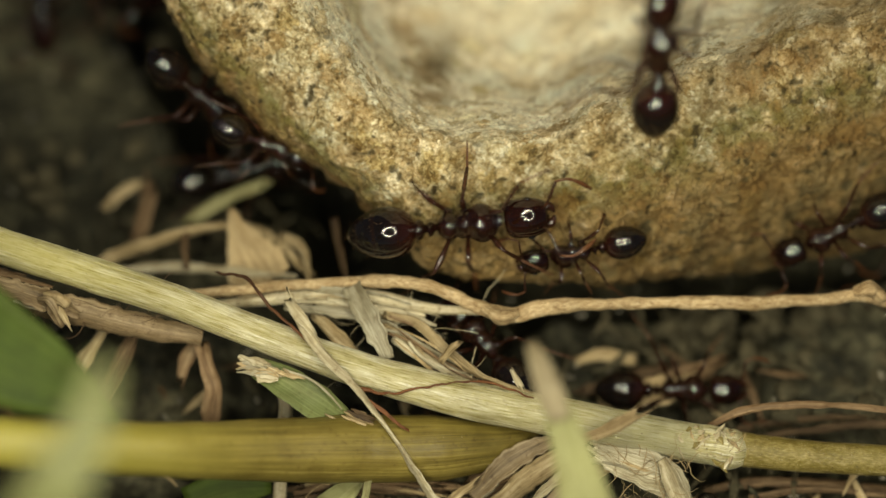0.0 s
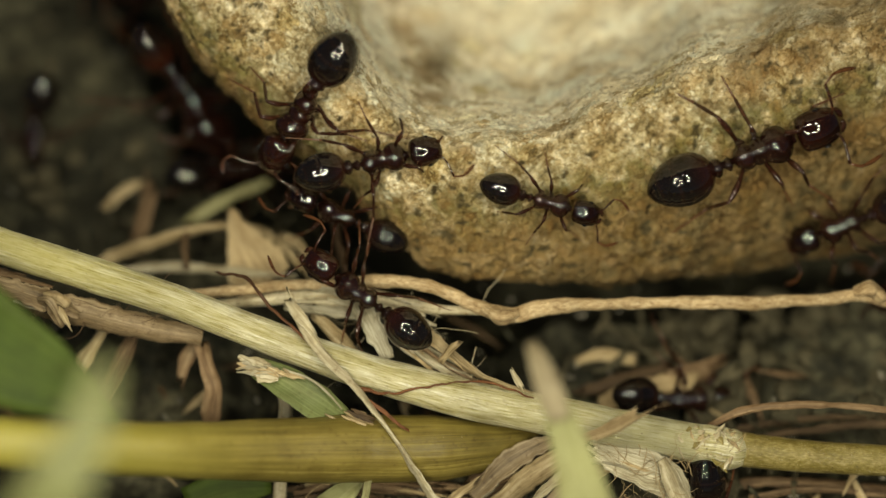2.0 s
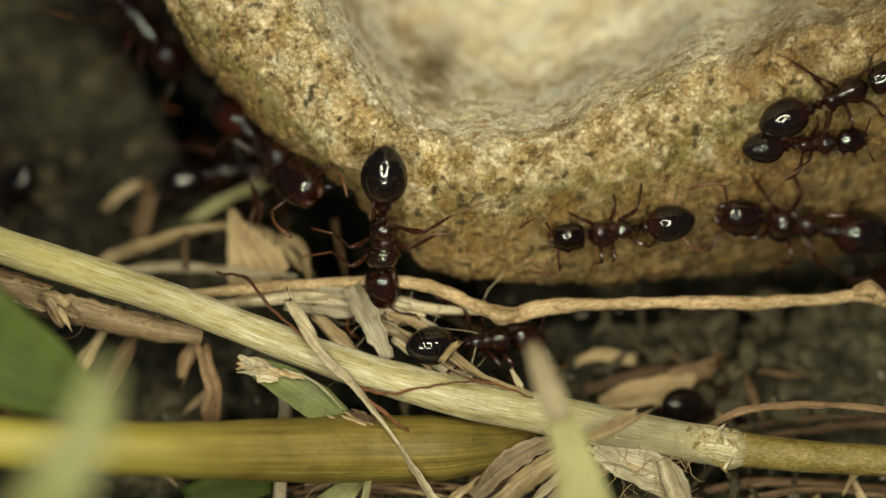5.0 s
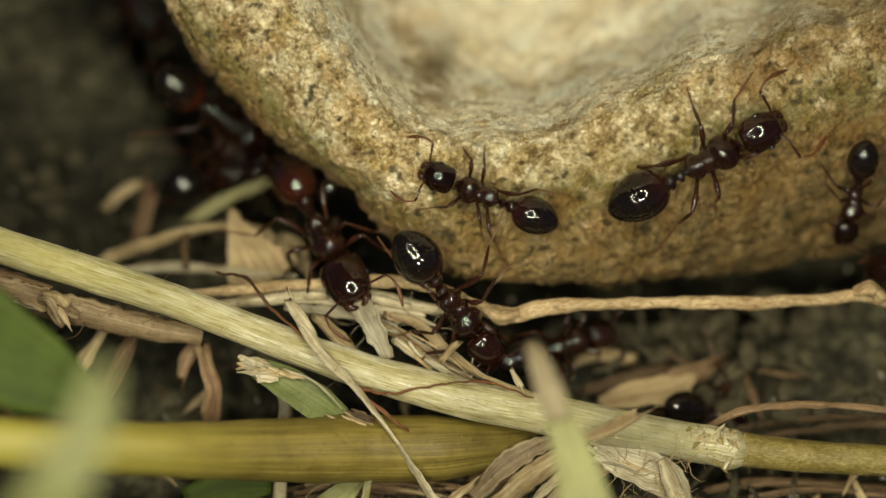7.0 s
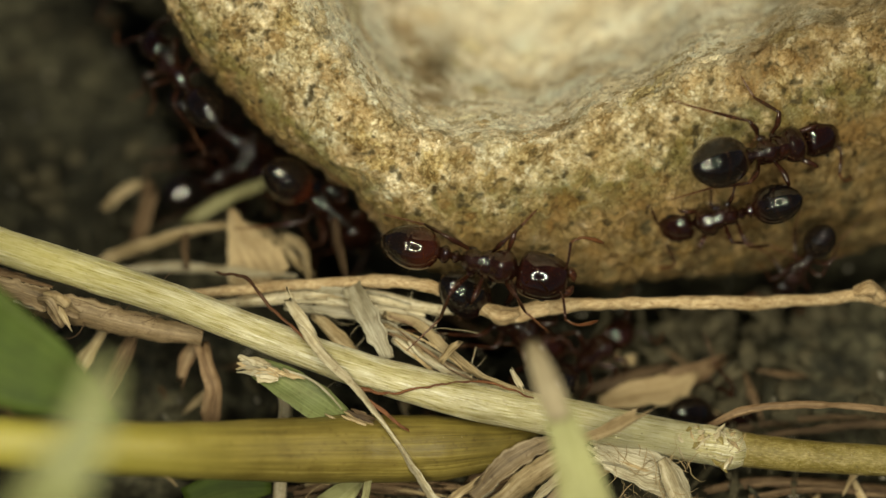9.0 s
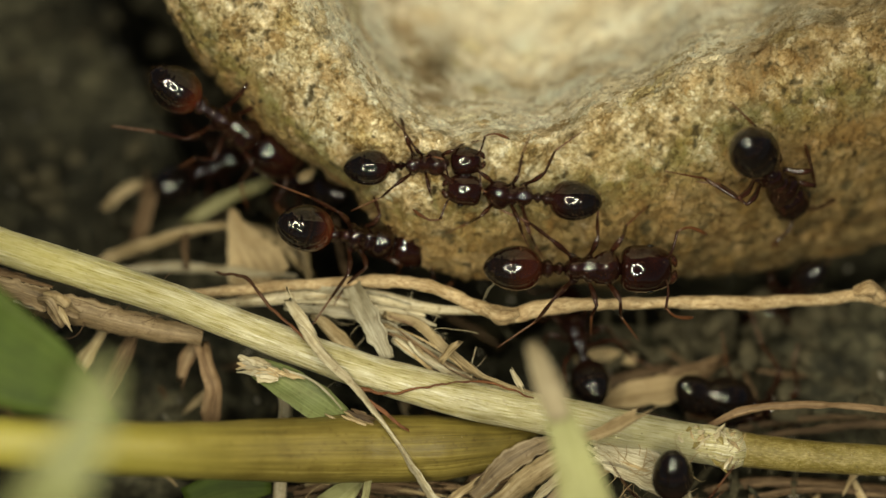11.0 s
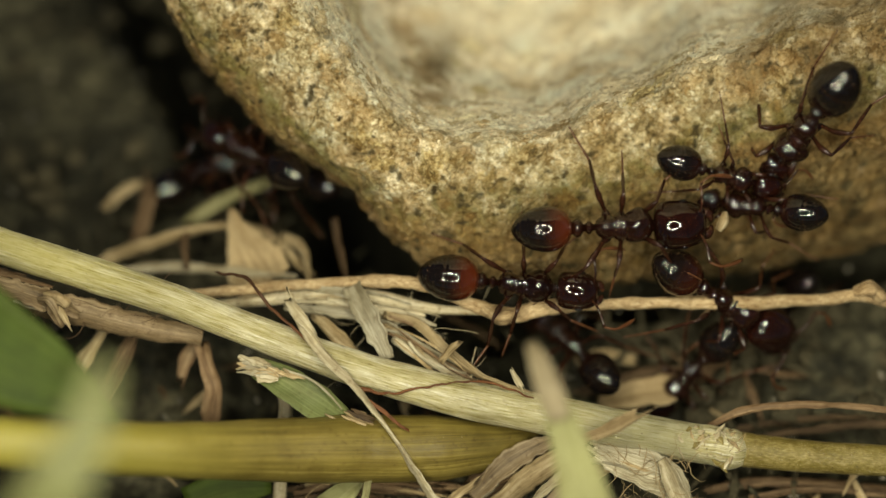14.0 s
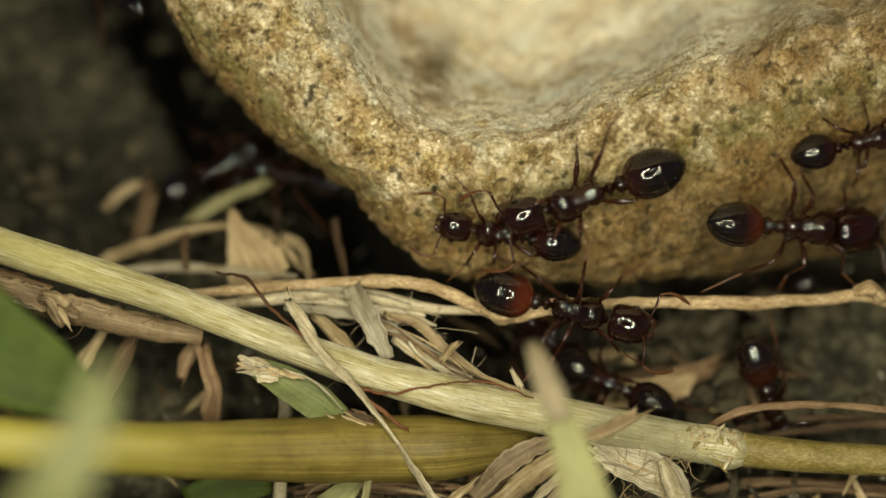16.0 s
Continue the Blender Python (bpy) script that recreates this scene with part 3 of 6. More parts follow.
# ---- ants ----
def lathe(name, rows, mat, sides=20, sharp=1.0, seed=0, dent=0.0):
    """A body part turned along x. rows: x, half width, half height, middle height, in millimetres."""
    verts, faces = [], []
    for x, ry, rz, zc in rows:
        for j in range(sides):
            t = math.tau * j / sides
            k = 1 + dent * noise.noise(Vector((x * 2.1 + seed, math.cos(t) * 1.3, math.sin(t) * 1.3)))
            verts.append((x * MM, ry * k * math.cos(t) * MM, (zc + rz * k * math.sin(t)) * MM))
    for i in range(len(rows) - 1):
        for j in range(sides):
            q = (j + 1) % sides
            faces.append((i * sides + j, (i + 1) * sides + j, (i + 1) * sides + q, i * sides + q))
    faces.append(tuple(range(sides)))
    faces.append(tuple(range((len(rows) - 1) * sides, len(rows) * sides))[::-1])
    return mesh_from(name, verts, faces, mat)


def oval(x0, x1, ry, rz, zc=0.0, n=14, blunt=0.5, pointed=0.5, rings=()):
    """Rows of a closed oval; blunt and pointed shape its two ends; rings: places of seams between plates."""
    out = []
    for i in range(n + 1):
        f = i / n
        t = 0.5 - 0.5 * math.cos(math.pi * f)
        w = max(0.0, math.sin(math.pi * (t ** (0.5 / blunt) if t < 1 else 1))) ** pointed
        w = max(w, 0.02)
        out.append((x0 + (x1 - x0) * t, ry * w, rz * w, zc))
    return out


def limb_mesh(name, pts, widths, mat, sides=8, spines=0, seed=0):
    v, f, u = tube_data(pts, widths, sides=sides, step=0.12, wobble=0.03, seed=seed)
    rnd = random.Random(seed)
    v, f, u = list(v), list(f), list(u)
    for k in range(spines):
        t = rnd.uniform(0.1, 0.95)
        line = curve_points(pts, 0.1)
        p = line[int(t * (len(line) - 1))]
        d = np.array([rnd.uniform(-1, 1) for _ in range(3)])
        d = d / np.linalg.norm(d)
        spike(v, f, u, p, p + d * rnd.uniform(0.08, 0.16), 0.006)
    return mesh_from(name, np.array(v) * MM, f, mat, True, u)


def spike(v, f, u, foot, tip, r):
    """Append a three-sided bristle."""
    foot, tip = np.array(foot), np.array(tip)
    d = tip - foot
    side = np.cross(d, (0.3, 0.5, 0.8))
    side = side / (np.linalg.norm(side) + 1e-9) * r
    other = np.cross(d / np.linalg.norm(d), side)
    k = len(v)
    for a in range(3):
        t = math.tau * a / 3
        v.append(foot + side * math.cos(t) + other * math.sin(t))
        u.append((0, 0))
    v.append(tip)
    u.append((0, 1))
    f.extend([(k, k + 1, k + 3), (k + 1, k + 2, k + 3), (k + 2, k, k + 3)])


def bristles(name, rows, count, length, seed):
    """Fine hairs that stand out from a turned part."""
    rnd = random.Random(seed)
    v, f, u = [], [], []
    for _ in range(count):
        i = rnd.randrange(1, len(rows) - 2)
        x, ry, rz, zc = rows[i]
        t = rnd.uniform(0, math.tau)
        n = np.array((rnd.uniform(-0.8, 0.1), math.cos(t), math.sin(t)))
        n = n / np.linalg.norm(n)
        foot = np.array((x + rnd.uniform(-0.05, 0.05), ry * math.cos(t), zc + rz * math.sin(t)))
        spike(v, f, u, foot, foot + n * length * rnd.uniform(0.6, 1.2), 0.0038)
    return mesh_from(name, np.array(v) * MM, f, BRISTLE, True, u)


def build_ant(head_size, gaster_size, gaster_mat, seed, label):
    """One ant, head along +x, about 5.5 mm long: head with eyes, jaws and feelers, thorax, waist nodes, gaster and six legs."""
    ant = tagged(new("ant"), label, "ant", "ants filing along the stone")
    ant.empty_display_size = 0.002
    h = head_size
    head_rows = []
    for x, ry, rz in ((-0.76, 0.12, 0.12), (-0.745, 0.36, 0.22), (-0.69, 0.53, 0.34), (-0.58, 0.63, 0.43), (-0.42, 0.68, 0.49), (-0.2, 0.70, 0.53), (0.05, 0.70, 0.54),
                      (0.28, 0.67, 0.52), (0.46, 0.62, 0.47), (0.60, 0.56, 0.40), (0.70, 0.48, 0.32), (0.76, 0.36, 0.22), (0.79, 0.16, 0.1)):
        head_rows.append((x * h, ry * h, rz * h, -0.04 * float(np.clip((x - 0.2) * 2.5, 0, 1))))
    head_rows = [tuple(q) for q in curve_points(head_rows, 0.03)]
    head = part("head", lathe("head", head_rows, HEAD, 48, seed=seed, dent=0.04), ant, at=Matrix.Translation((1.875 * MM, 0, 0)))
    part("head_hair", bristles("head_hair", head_rows, 26, 0.2, seed + 1), head, "short pale bristles")
    for s in (1, -1):
        part("eye", lathe("eye", oval(-0.11, 0.11, 0.05, 0.10, 0, 8), EYE_BLACK, 10), head, "small black compound eye", at=Matrix.Translation((0.12 * h * MM, 0.68 * h * s * MM, 0.08 * h * MM)))
        jaw = [(-0.05, 0.02 * s, 0.0), (0.10, 0.03 * s, 0), (0.22, -0.08 * s, -0.02), (0.27, -0.24 * s, -0.03)]
        part("mandible", limb_mesh("mandible", [tuple(q * h for q in p) for p in jaw], [0.15 * h, 0.155 * h, 0.12 * h, 0.04], LIMB, 9, 0, 3), head, "curved toothed jaw",
             at=Matrix.Translation((0.68 * h * MM, 0.29 * h * s * MM, -0.10 * MM)))
        feeler = part("antenna", limb_mesh("antenna", [(0, 0, 0), (0.14, 0.30 * s, 0.16), (0.22, 0.86 * s, 0.22)], [0.03, 0.036, 0.046], LIMB, 8, 4, seed), ant,
                      at=Matrix.Translation(((1.875 + 0.55 * h) * MM, 0.26 * h * s * MM, 0.22 * h * MM)))
        part("flagellum", limb_mesh("flagellum", [(0.22, 0.86 * s, 0.22), (0.52, 0.98 * s, 0.14), (0.86, 0.92 * s, -0.02), (1.16, 0.80 * s, -0.2)], [0.03, 0.034, 0.04, 0.06, 0.062, 0.03], FOOT, 8, 0, seed), feeler, "orange-brown clubbed feeler tip")
    # thorax: domed fore part, deep groove, low ridged rear
    fine = np.linspace(-0.46, 1.24, 44)
    dome = np.sqrt(np.clip(1 - ((fine - 0.70) / 0.46) ** 2, 0, 1))
    mid = np.sqrt(np.clip(1 - ((fine - 0.22) / 0.26) ** 2, 0, 1))
    rear = np.sqrt(np.clip(1 - ((fine + 0.16) / 0.33) ** 2, 0, 1))
    neck = np.interp(fine, [-0.46, -0.3, 0.9, 1.1, 1.24], [0.10, 0.16, 0.16, 0.15, 0.13])
    wide = np.maximum.reduce([0.49 * dome, 0.36 * mid, 0.35 * rear, neck])
    tall = np.maximum.reduce([0.45 * dome, 0.36 * mid, 0.36 * rear, neck])
    rise = 0.10 * dome + 0.04 * mid + 0.02 * rear
    chest = [(x, ry, rz, zc) for x, ry, rz, zc in zip(fine, wide, tall, rise)]
    part("thorax", lathe("thorax", chest, SHELL, 32, seed=seed + 5, dent=0.20), ant)
    part("thorax_hair", bristles("thorax_hair", chest, 26, 0.22, seed + 2), ant, "fine pale bristles")
    part("petiole", lathe("petiole", [(x * 0.86, y, z, h0) for x, y, z, h0 in [(-0.92, 0.08, 0.08, -0.02), (-0.84, 0.13, 0.17, 0.04), (-0.76, 0.19, 0.30, 0.13), (-0.68, 0.18, 0.27, 0.11), (-0.6, 0.1, 0.12, 0.0), (-0.5, 0.075, 0.085, -0.02), (-0.42, 0.08, 0.09, 0.0)]], SHELL, 16, seed=seed, dent=0.1), ant, "narrow humped waist node")
    part("postpetiole", lathe("postpetiole", [(x * 0.86, y, z, h0) for x, y, z, h0 in [(-1.32, 0.12, 0.12, 0.0), (-1.24, 0.21, 0.21, 0.02), (-1.12, 0.27, 0.29, 0.06), (-1.0, 0.24, 0.25, 0.04), (-0.92, 0.13, 0.13, 0.0), (-0.86, 0.07, 0.07, 0.0)]], SHELL, 16, seed=seed + 3, dent=0.1), ant, "rounded second waist node")
    g = gaster_size
    rows = []
    for i in range(73):
        f = 0.5 - 0.5 * math.cos(math.pi * i / 72)
        w = max(0.025, f ** 0.45 * (1 - f) ** 0.60 / 0.486)
        for seam in (0.55, 0.74, 0.87):
            w *= 1 - 0.03 * math.exp(-((f - seam) / 0.014) ** 2) + 0.012 * math.exp(-((f - seam + 0.03) / 0.02) ** 2)
        rows.append(((0.93 - 2.0 * f) * g, 0.75 * g * w, 0.71 * g * w, 0.02))
    gaster = part("gaster", lathe("gaster", rows, gaster_mat, 64), ant, "polished swollen abdomen", at=Matrix.Translation((-1.875 * MM, 0, 0)))
    part("gaster_hair", bristles("gaster_hair", rows, 60, 0.2, seed + 3), gaster, "sparse pale bristles")
    for row, (x, lead, reach) in enumerate(((0.74, 0.75, 0.86), (0.28, -0.10, 0.92), (-0.10, -0.85, 1.1))):
        for s in (1, -1):
            def at(f, up, k):
                return (lead * f * reach * (1 if k < 2 else 1.25), s * f * reach * (1.0 if row == 1 else 0.8), up)
            hip, knee, ankle, toe = (0, 0, 0), at(0.80, 0.52, 0), at(1.28, -0.34, 1), at(1.98, -0.62, 2)
            leg = part("leg", limb_mesh("leg", [at(0.10, -0.02, 0), at(0.2, 0.02, 0), at(0.45, 0.32, 0), knee], [0.06, 0.065, 0.095, 0.05], LIMB, 9, 4, seed + row), ant,
                       at=Matrix.Translation((x * MM, 0.25 * s * MM, -0.18 * MM)))
            part("coxa", limb_mesh("coxa", [(0, -0.12 * s, 0.05), at(0.06, 0.0, 0), at(0.20, -0.02, 0)], [0.10, 0.15, 0.06], SHELL, 10, 0, seed), leg, "rounded glossy hip joint")
            part("tibia", limb_mesh("tibia", [knee, tuple((a + b) / 2 for a, b in zip(knee, ankle)), ankle], [0.04, 0.06, 0.042], LIMB, 8, 9, seed + row + 7), leg)
            part("tarsus", limb_mesh("tarsus", [ankle, tuple(a * 0.6 + b * 0.4 for a, b in zip(ankle, toe)), toe], [0.034, 0.028, 0.016], FOOT, 6, 3, seed + row + 9), leg, "thin orange-brown foot")
    return ant


def copy_ant(first, size, label):
    ant = copy_thing(first, Matrix.Identity(4))
    ant.scale = (size, size, size)
    return tagged(ant, label)


worker = build_ant(0.76, 0.92, GASTER_DARK, 10, "glossy dark red-brown worker ant walking on the pale stone")
worker.scale = (1.08, 1.08, 1.08)
red = build_ant(0.80, 0.92, GASTER_RED, 20, "glossy worker ant with a red-fronted black abdomen on the twig")
red.scale = (1.08, 1.08, 1.08)
major = build_ant(0.95, 0.85, GASTER_RED, 30, "large-headed soldier ant with a rust-red black-tipped abdomen on the twig")
major.scale = (1.12, 1.12, 1.12)
ant_a = worker
ant_o = red
ant_m = major
SMALL = "small dark brown worker ant walking along the stone"
ant_b = copy_ant(worker, 0.91, "dark red-brown worker ant crossing the dry straw")
ant_c = copy_ant(worker, 0.91, "dark worker ant in the hollow beside the dry stem")
ant_d = copy_ant(worker, 1.22, "large glossy dark ant on the face of the stone")
ant_e = copy_ant(worker, 0.78, "small red-brown worker ant under the edge of the stone")
ant_f = copy_ant(worker, 0.75, SMALL)
ant_g = copy_ant(worker, 0.87, "brown worker ant following the foot of the stone")
ant_h = copy_ant(worker, 0.91, SMALL)
ant_k = copy_ant(worker, 1.15, "glossy black-bellied worker ant on the mossy stone")
ant_n = copy_ant(major, 1.14, "large-headed soldier ant carrying a pale crumb in its jaws")
ant_p = copy_ant(worker, 0.93, "brown worker ant walking across the stone")
ant_q = copy_ant(worker, 0.82, SMALL)
ant_r = copy_ant(worker, 0.91, "dark ant resting in the shaded gap behind the litter")
ant_u = copy_ant(worker, 0.91, "dark ant on the soil far behind the stone")
ant_v = copy_ant(worker, 0.93, "dark ant climbing among the straw at the bottom")
ant_y = copy_ant(worker, 0.87, "brown worker ant under the overhang of the stone")
for piece in [o for o in ant_m.children if o.name.split(".")[0] == "gaster"]:
    piece.data = piece.data.copy()
    piece.data.materials[0] = GASTER_WARM
for ant in (ant_r, ant_u):
    for piece in [o for o in ant.children if o.name.split(".")[0] == "gaster"]:
        piece.data = piece.data.copy()
        piece.data.materials[0] = GASTER_SHADED
crumb = part("crumb", limb_mesh("crumb", [(0, -0.2, 0), (0.15, 0.05, 0.05), (0.2, 0.3, 0.0)], [0.1, 0.17, 0.07], STRAW, 9, 0, 4), ant_n, "pale food crumb held in the jaws", at=Matrix.Translation((2.95 * MM, 0, 0)))


# ---- grass and litter ----
def thing(name, label, category, group=""):
    return tagged(new(name), label, category, group)


def stalk_part(name, parent, pts, widths, mat, label="", **how):
    me, m = settle_data(name, tube_data(pts, widths, **how), mat)
    return part(name, me, parent, label, m)


def blade_part(name, parent, pts, widths, mat, label="", **how):
    me, m = settle_data(name, blade_data(pts, widths, **how), mat)
    return part(name, me, parent, label, m)


# dry grass that crosses the whole place: a long internode, a hairy node and the next internode
dry_grass = thing("dry_grass", "pale yellow-green dry grass stalk lying across the litter", "grass")
stem = stalk_part("internode", dry_grass, [(-16.77, 1.17, 1.20), (-13.97, 0.11, 0.90), (-11.34, -0.73, 0.60), (-8.66, -1.59, 0.50), (-5.98, -2.63, 0.50), (-3.29, -3.60, 0.50), (-0.43, -4.46, 0.40), (2.08, -5.04, 0.40), (4.59, -5.50, 0.40), (7.46, -6.05, 0.30), (9.00, -6.32, 0.20)],
           [0.56, 0.57, 0.56, 0.53, 0.52, 0.54, 0.58, 0.62, 0.62, 0.6, 0.62], STEM, wobble=0.035, sides=36, ridges=18, ridge=0.014, step=0.1)
stalk_part("internode", dry_grass, [(8.83, -6.31, 0.10), (11.62, -6.60, 0.10), (14.11, -6.75, 0.00), (17.69, -7.05, -0.60), (22.62, -7.61, -3.00)],
           [0.56, 0.5, 0.5, 0.48, 0.45], CANE_PALE, "greener stalk beyond the node", wobble=0.035, sides=30, ridges=15, ridge=0.012, step=0.1)
stalk_part("node", dry_grass, [(7.92, -6.16, 0.25), (8.45, -6.23, 0.25), (9.00, -6.34, 0.20), (9.73, -6.44, 0.10)], [0.56, 0.63, 0.62, 0.46], STEM, "swollen fibrous joint", wobble=0.16, sides=40, step=0.05, jag=0.02)
rnd = random.Random(5)
for k in range(26):
    # shreds of the old sheath wrapped round the joint
    x0, turn = rnd.uniform(1200, 1300), rnd.uniform(-1.1, 1.1)
    a, b = (x0 - 784) * 0.018, -(786 + (x0 - 1240) * 0.17 - 441) * 0.018 + 0.62 * math.sin(turn)
    c = 0.24 + 0.64 * math.cos(turn)
    d, e = rnd.uniform(-0.28, 0.28), rnd.uniform(-0.22, 0.22)
    blade_part("sheath_shred", dry_grass, [(a - d, b - e, c - 0.02), (a, b, c + 0.03), (a + d * 0.8, b + e * 1.2, c + rnd.uniform(0, 0.12))],
               [0.03, rnd.uniform(0.05, 0.13), 0.02], (PALE, STRAW, PALE, CANE_PALE)[k % 4], "torn shred of old sheath", cup=rnd.uniform(-0.6, 0.6), thick=0.02, ragged=0.5, seed=k, turn=rnd.uniform(-40, 40), step=0.06)
for k in range(12):
    x0 = rnd.uniform(1235, 1300)
    a = (x0 - 784) * 0.018
    b = -(790 + rnd.uniform(-30, 30) - 441) * 0.018
    stalk_part("sheath_fibre", dry_grass, [(a, b, 0.7), (a + rnd.uniform(-0.3, 0.3), b + rnd.uniform(-0.4, 0.4), 0.95), (a + rnd.uniform(-0.4, 0.4), b + rnd.uniform(-0.4, 0.4), 0.85)],
               [0.018, 0.015, 0.008], PALE if k % 2 else STRAW, "frayed sheath fibre", sides=6, seed=k)

green_grass = thing("green_grass", "olive-green living grass stalk under the dry stalk", "grass")
stalk_part("internode", green_grass, [(-20.84, -5.26, 2.00), (-16.05, -5.59, 5.00), (-13.25, -5.76, 5.50), (-9.18, -6.09, 4.00), (-5.88, -6.27, 2.00), (-2.93, -6.33, 0.60), (-0.79, -6.38, -0.10), (1.38, -6.29, -0.60), (2.94, -6.15, -1.20)],
           [0.7, 0.75, 0.78, 0.8, 0.82, 0.94, 1.08, 1.06, 0.6], CANE, wobble=0.02, sides=32, step=0.2, ridges=16, ridge=0.006)

broad_leaf = thing("leafy_weed", "broad green leaf of a low weed beside the litter", "leaf")
stalk_part("leaf_stalk", broad_leaf, [(-19.50, -9.50, -4.00), (-20.20, -4.50, 1.00), (-18.90, -0.10, 6.30)], [0.22, 0.2, 0.16], CANE)
stalk_part("midrib", broad_leaf, [(-19.00, -0.10, 6.20), (-15.60, -1.66, 6.40), (-13.10, -3.08, 6.40), (-11.40, -4.18, 6.20), (-10.10, -5.04, 5.80)], [0.16, 0.13, 0.1, 0.06, 0.03], LEAF, sides=8)
blade_part("leaf", broad_leaf, [(-19.00, -0.10, 6.40), (-15.60, -1.66, 6.60), (-13.10, -3.08, 6.60), (-11.20, -4.12, 6.40), (-9.60, -5.10, 5.90)], [0.7, 2.1, 1.78, 1.2, 0.1], LEAF, cup=0.14)
tuft = thing("grass_tuft", "pale green grass blades standing close to the lens", "grass")
blade_part("blade", tuft, [(-8.12, -2.75, 22.00), (-8.20, -3.10, 22.00), (-8.30, -3.52, 22.00), (-8.55, -4.34, 22.00), (-9.00, -5.15, 22.00), (-9.46, -6.00, 21.80), (-10.50, -8.40, 20.00), (-12.20, -12.00, 14.00)], [0.30, 0.62, 0.9, 1.28, 1.70, 2.12, 2.5, 1.8], HAZY, cup=0.1)
blade_part("blade", tuft, [(2.93, -3.61, 7.60), (3.30, -4.58, 7.90), (3.78, -6.04, 8.20), (4.22, -7.84, 8.20), (4.80, -10.40, 6.00)], [0.3, 0.5, 0.76, 0.85, 0.7], YOUNG, "blade with a dry tan tip", cup=0.3)
blade_part("dry_tip", tuft, [(2.55, -2.73, 7.30), (2.73, -3.14, 7.80), (3.05, -4.00, 8.10), (3.40, -4.98, 8.15)], [0.16, 0.3, 0.42, 0.28], TIP, "withered grey-tan tip", cup=0.5)

torn = thing("torn_leaf", "torn green blade with a tan frayed end", "leaf")
blade_part("blade", torn, [(-5.88, -3.77, 0.70), (-5.06, -4.19, 0.90), (-4.08, -4.82, 1.00), (-3.08, -5.49, 0.60)], [0.35, 0.56, 0.58, 0.36], LEAF_PALE, cup=0.3, ragged=0.05, turn=-20)
rnd = random.Random(8)
for k in range(20):
    f, g = rnd.uniform(0, 1), rnd.uniform(-1, 1)
    a, b, c = np.array((-6.29, -3.50, 1.10)) * (1 - f) + np.array((-4.69, -3.96, 1.20)) * f
    b = b - 0.42 * abs(g) * (1 - f)
    d, e = rnd.uniform(0.15, 0.42), rnd.uniform(-0.18, 0.12)
    blade_part("torn_shred", torn, [(a - d, b - e, c + rnd.uniform(-0.05, 0.1)), (a, b, c + 0.03), (a + d, b + e * 0.5 - 0.12, c)],
               [0.02, rnd.uniform(0.04, 0.11), 0.03], (HUSK, STRAW, TAN_LEAF)[k % 3], "dry tan torn shred", cup=rnd.uniform(-0.5, 0.5), thick=0.02, ragged=0.4, seed=k, turn=rnd.uniform(-30, 30), step=0.06)
for k in range(9):
    a, b, c = np.array((-2.95, -5.35, 1.15)) + np.array([rnd.uniform(-0.5, 0.5), rnd.uniform(-0.2, 0.2), rnd.uniform(-0.15, 0.1)])
    d = rnd.uniform(0.2, 0.5)
    blade_part("torn_shred", torn, [(a - d, b + d * 0.5, c), (a, b, c + 0.05), (a + d, b - d * 0.4, c)], [0.02, rnd.uniform(0.04, 0.09), 0.03], (STRAW, BROWN, TAN_LEAF)[k % 3], "dry tan torn shred", cup=0.4, thick=0.02, ragged=0.4, seed=k, step=0.05)
blade_part("dry_end", torn, [(-6.45, -3.36, 0.85), (-6.00, -3.66, 0.98), (-5.55, -3.90, 1.06), (-5.15, -4.02, 1.10)], [0.06, 0.26, 0.34, 0.20], PALE, "bleached tan torn end", cup=0.2, thick=0.03, ragged=0.22, seed=44, step=0.05, wave=0.0, turn=-20)
stalk_part("dry_edge", torn, [(-5.05, -3.79, 1.15), (-4.19, -4.10, 1.25), (-3.53, -4.60, 1.20), (-3.16, -5.03, 1.15)], [0.03, 0.04, 0.04, 0.02], HUSK, "dry tan leaf edge", jag=0.02, step=0.06)


stalk("thin_root", [(-7.29, -0.81, -0.20), (-6.37, -0.88, 0.50), (-5.74, -1.35, 0.90), (-5.19, -2.12, 1.10), (-4.24, -2.88, 1.20), (-3.27, -3.92, 1.20), (-2.38, -4.42, 1.15), (-1.14, -4.45, 1.10), (0.28, -4.23, 1.10), (1.71, -4.29, 1.05), (2.87, -4.72, 0.90)],
      [0.04, 0.055, 0.06, 0.05, 0.055, 0.045, 0.04, 0.035, 0.02], ROOT, "thin red-brown root lying over the dry stalk", "root", sides=10, wobble=0.4, step=0.06, jag=0.06)
twig = thing("dry_twig", "tan dry twig along the foot of the stone", "twig")
stalk_part("main_shoot", twig, [(-8.30, -1.48, -1.40), (-5.17, -1.18, -1.00), (-2.43, -1.03, -0.60), (-0.89, -1.07, -0.40), (0.11, -1.39, -0.40), (1.19, -1.88, -0.40), (2.19, -2.15, -0.40), (3.19, -1.90, -0.50), (5.73, -1.74, -0.60), (9.37, -1.73, -0.80), (12.12, -1.64, -1.00), (13.49, -1.51, -1.00), (14.88, -1.81, -1.20), (18.90, -2.21, -3.00)],
           [0.14, 0.2, 0.18, 0.2, 0.24, 0.26, 0.19, 0.2, 0.21, 0.2, 0.2, 0.26, 0.28], TWIG, wobble=0.13, sides=20, step=0.08, jag=0.018)
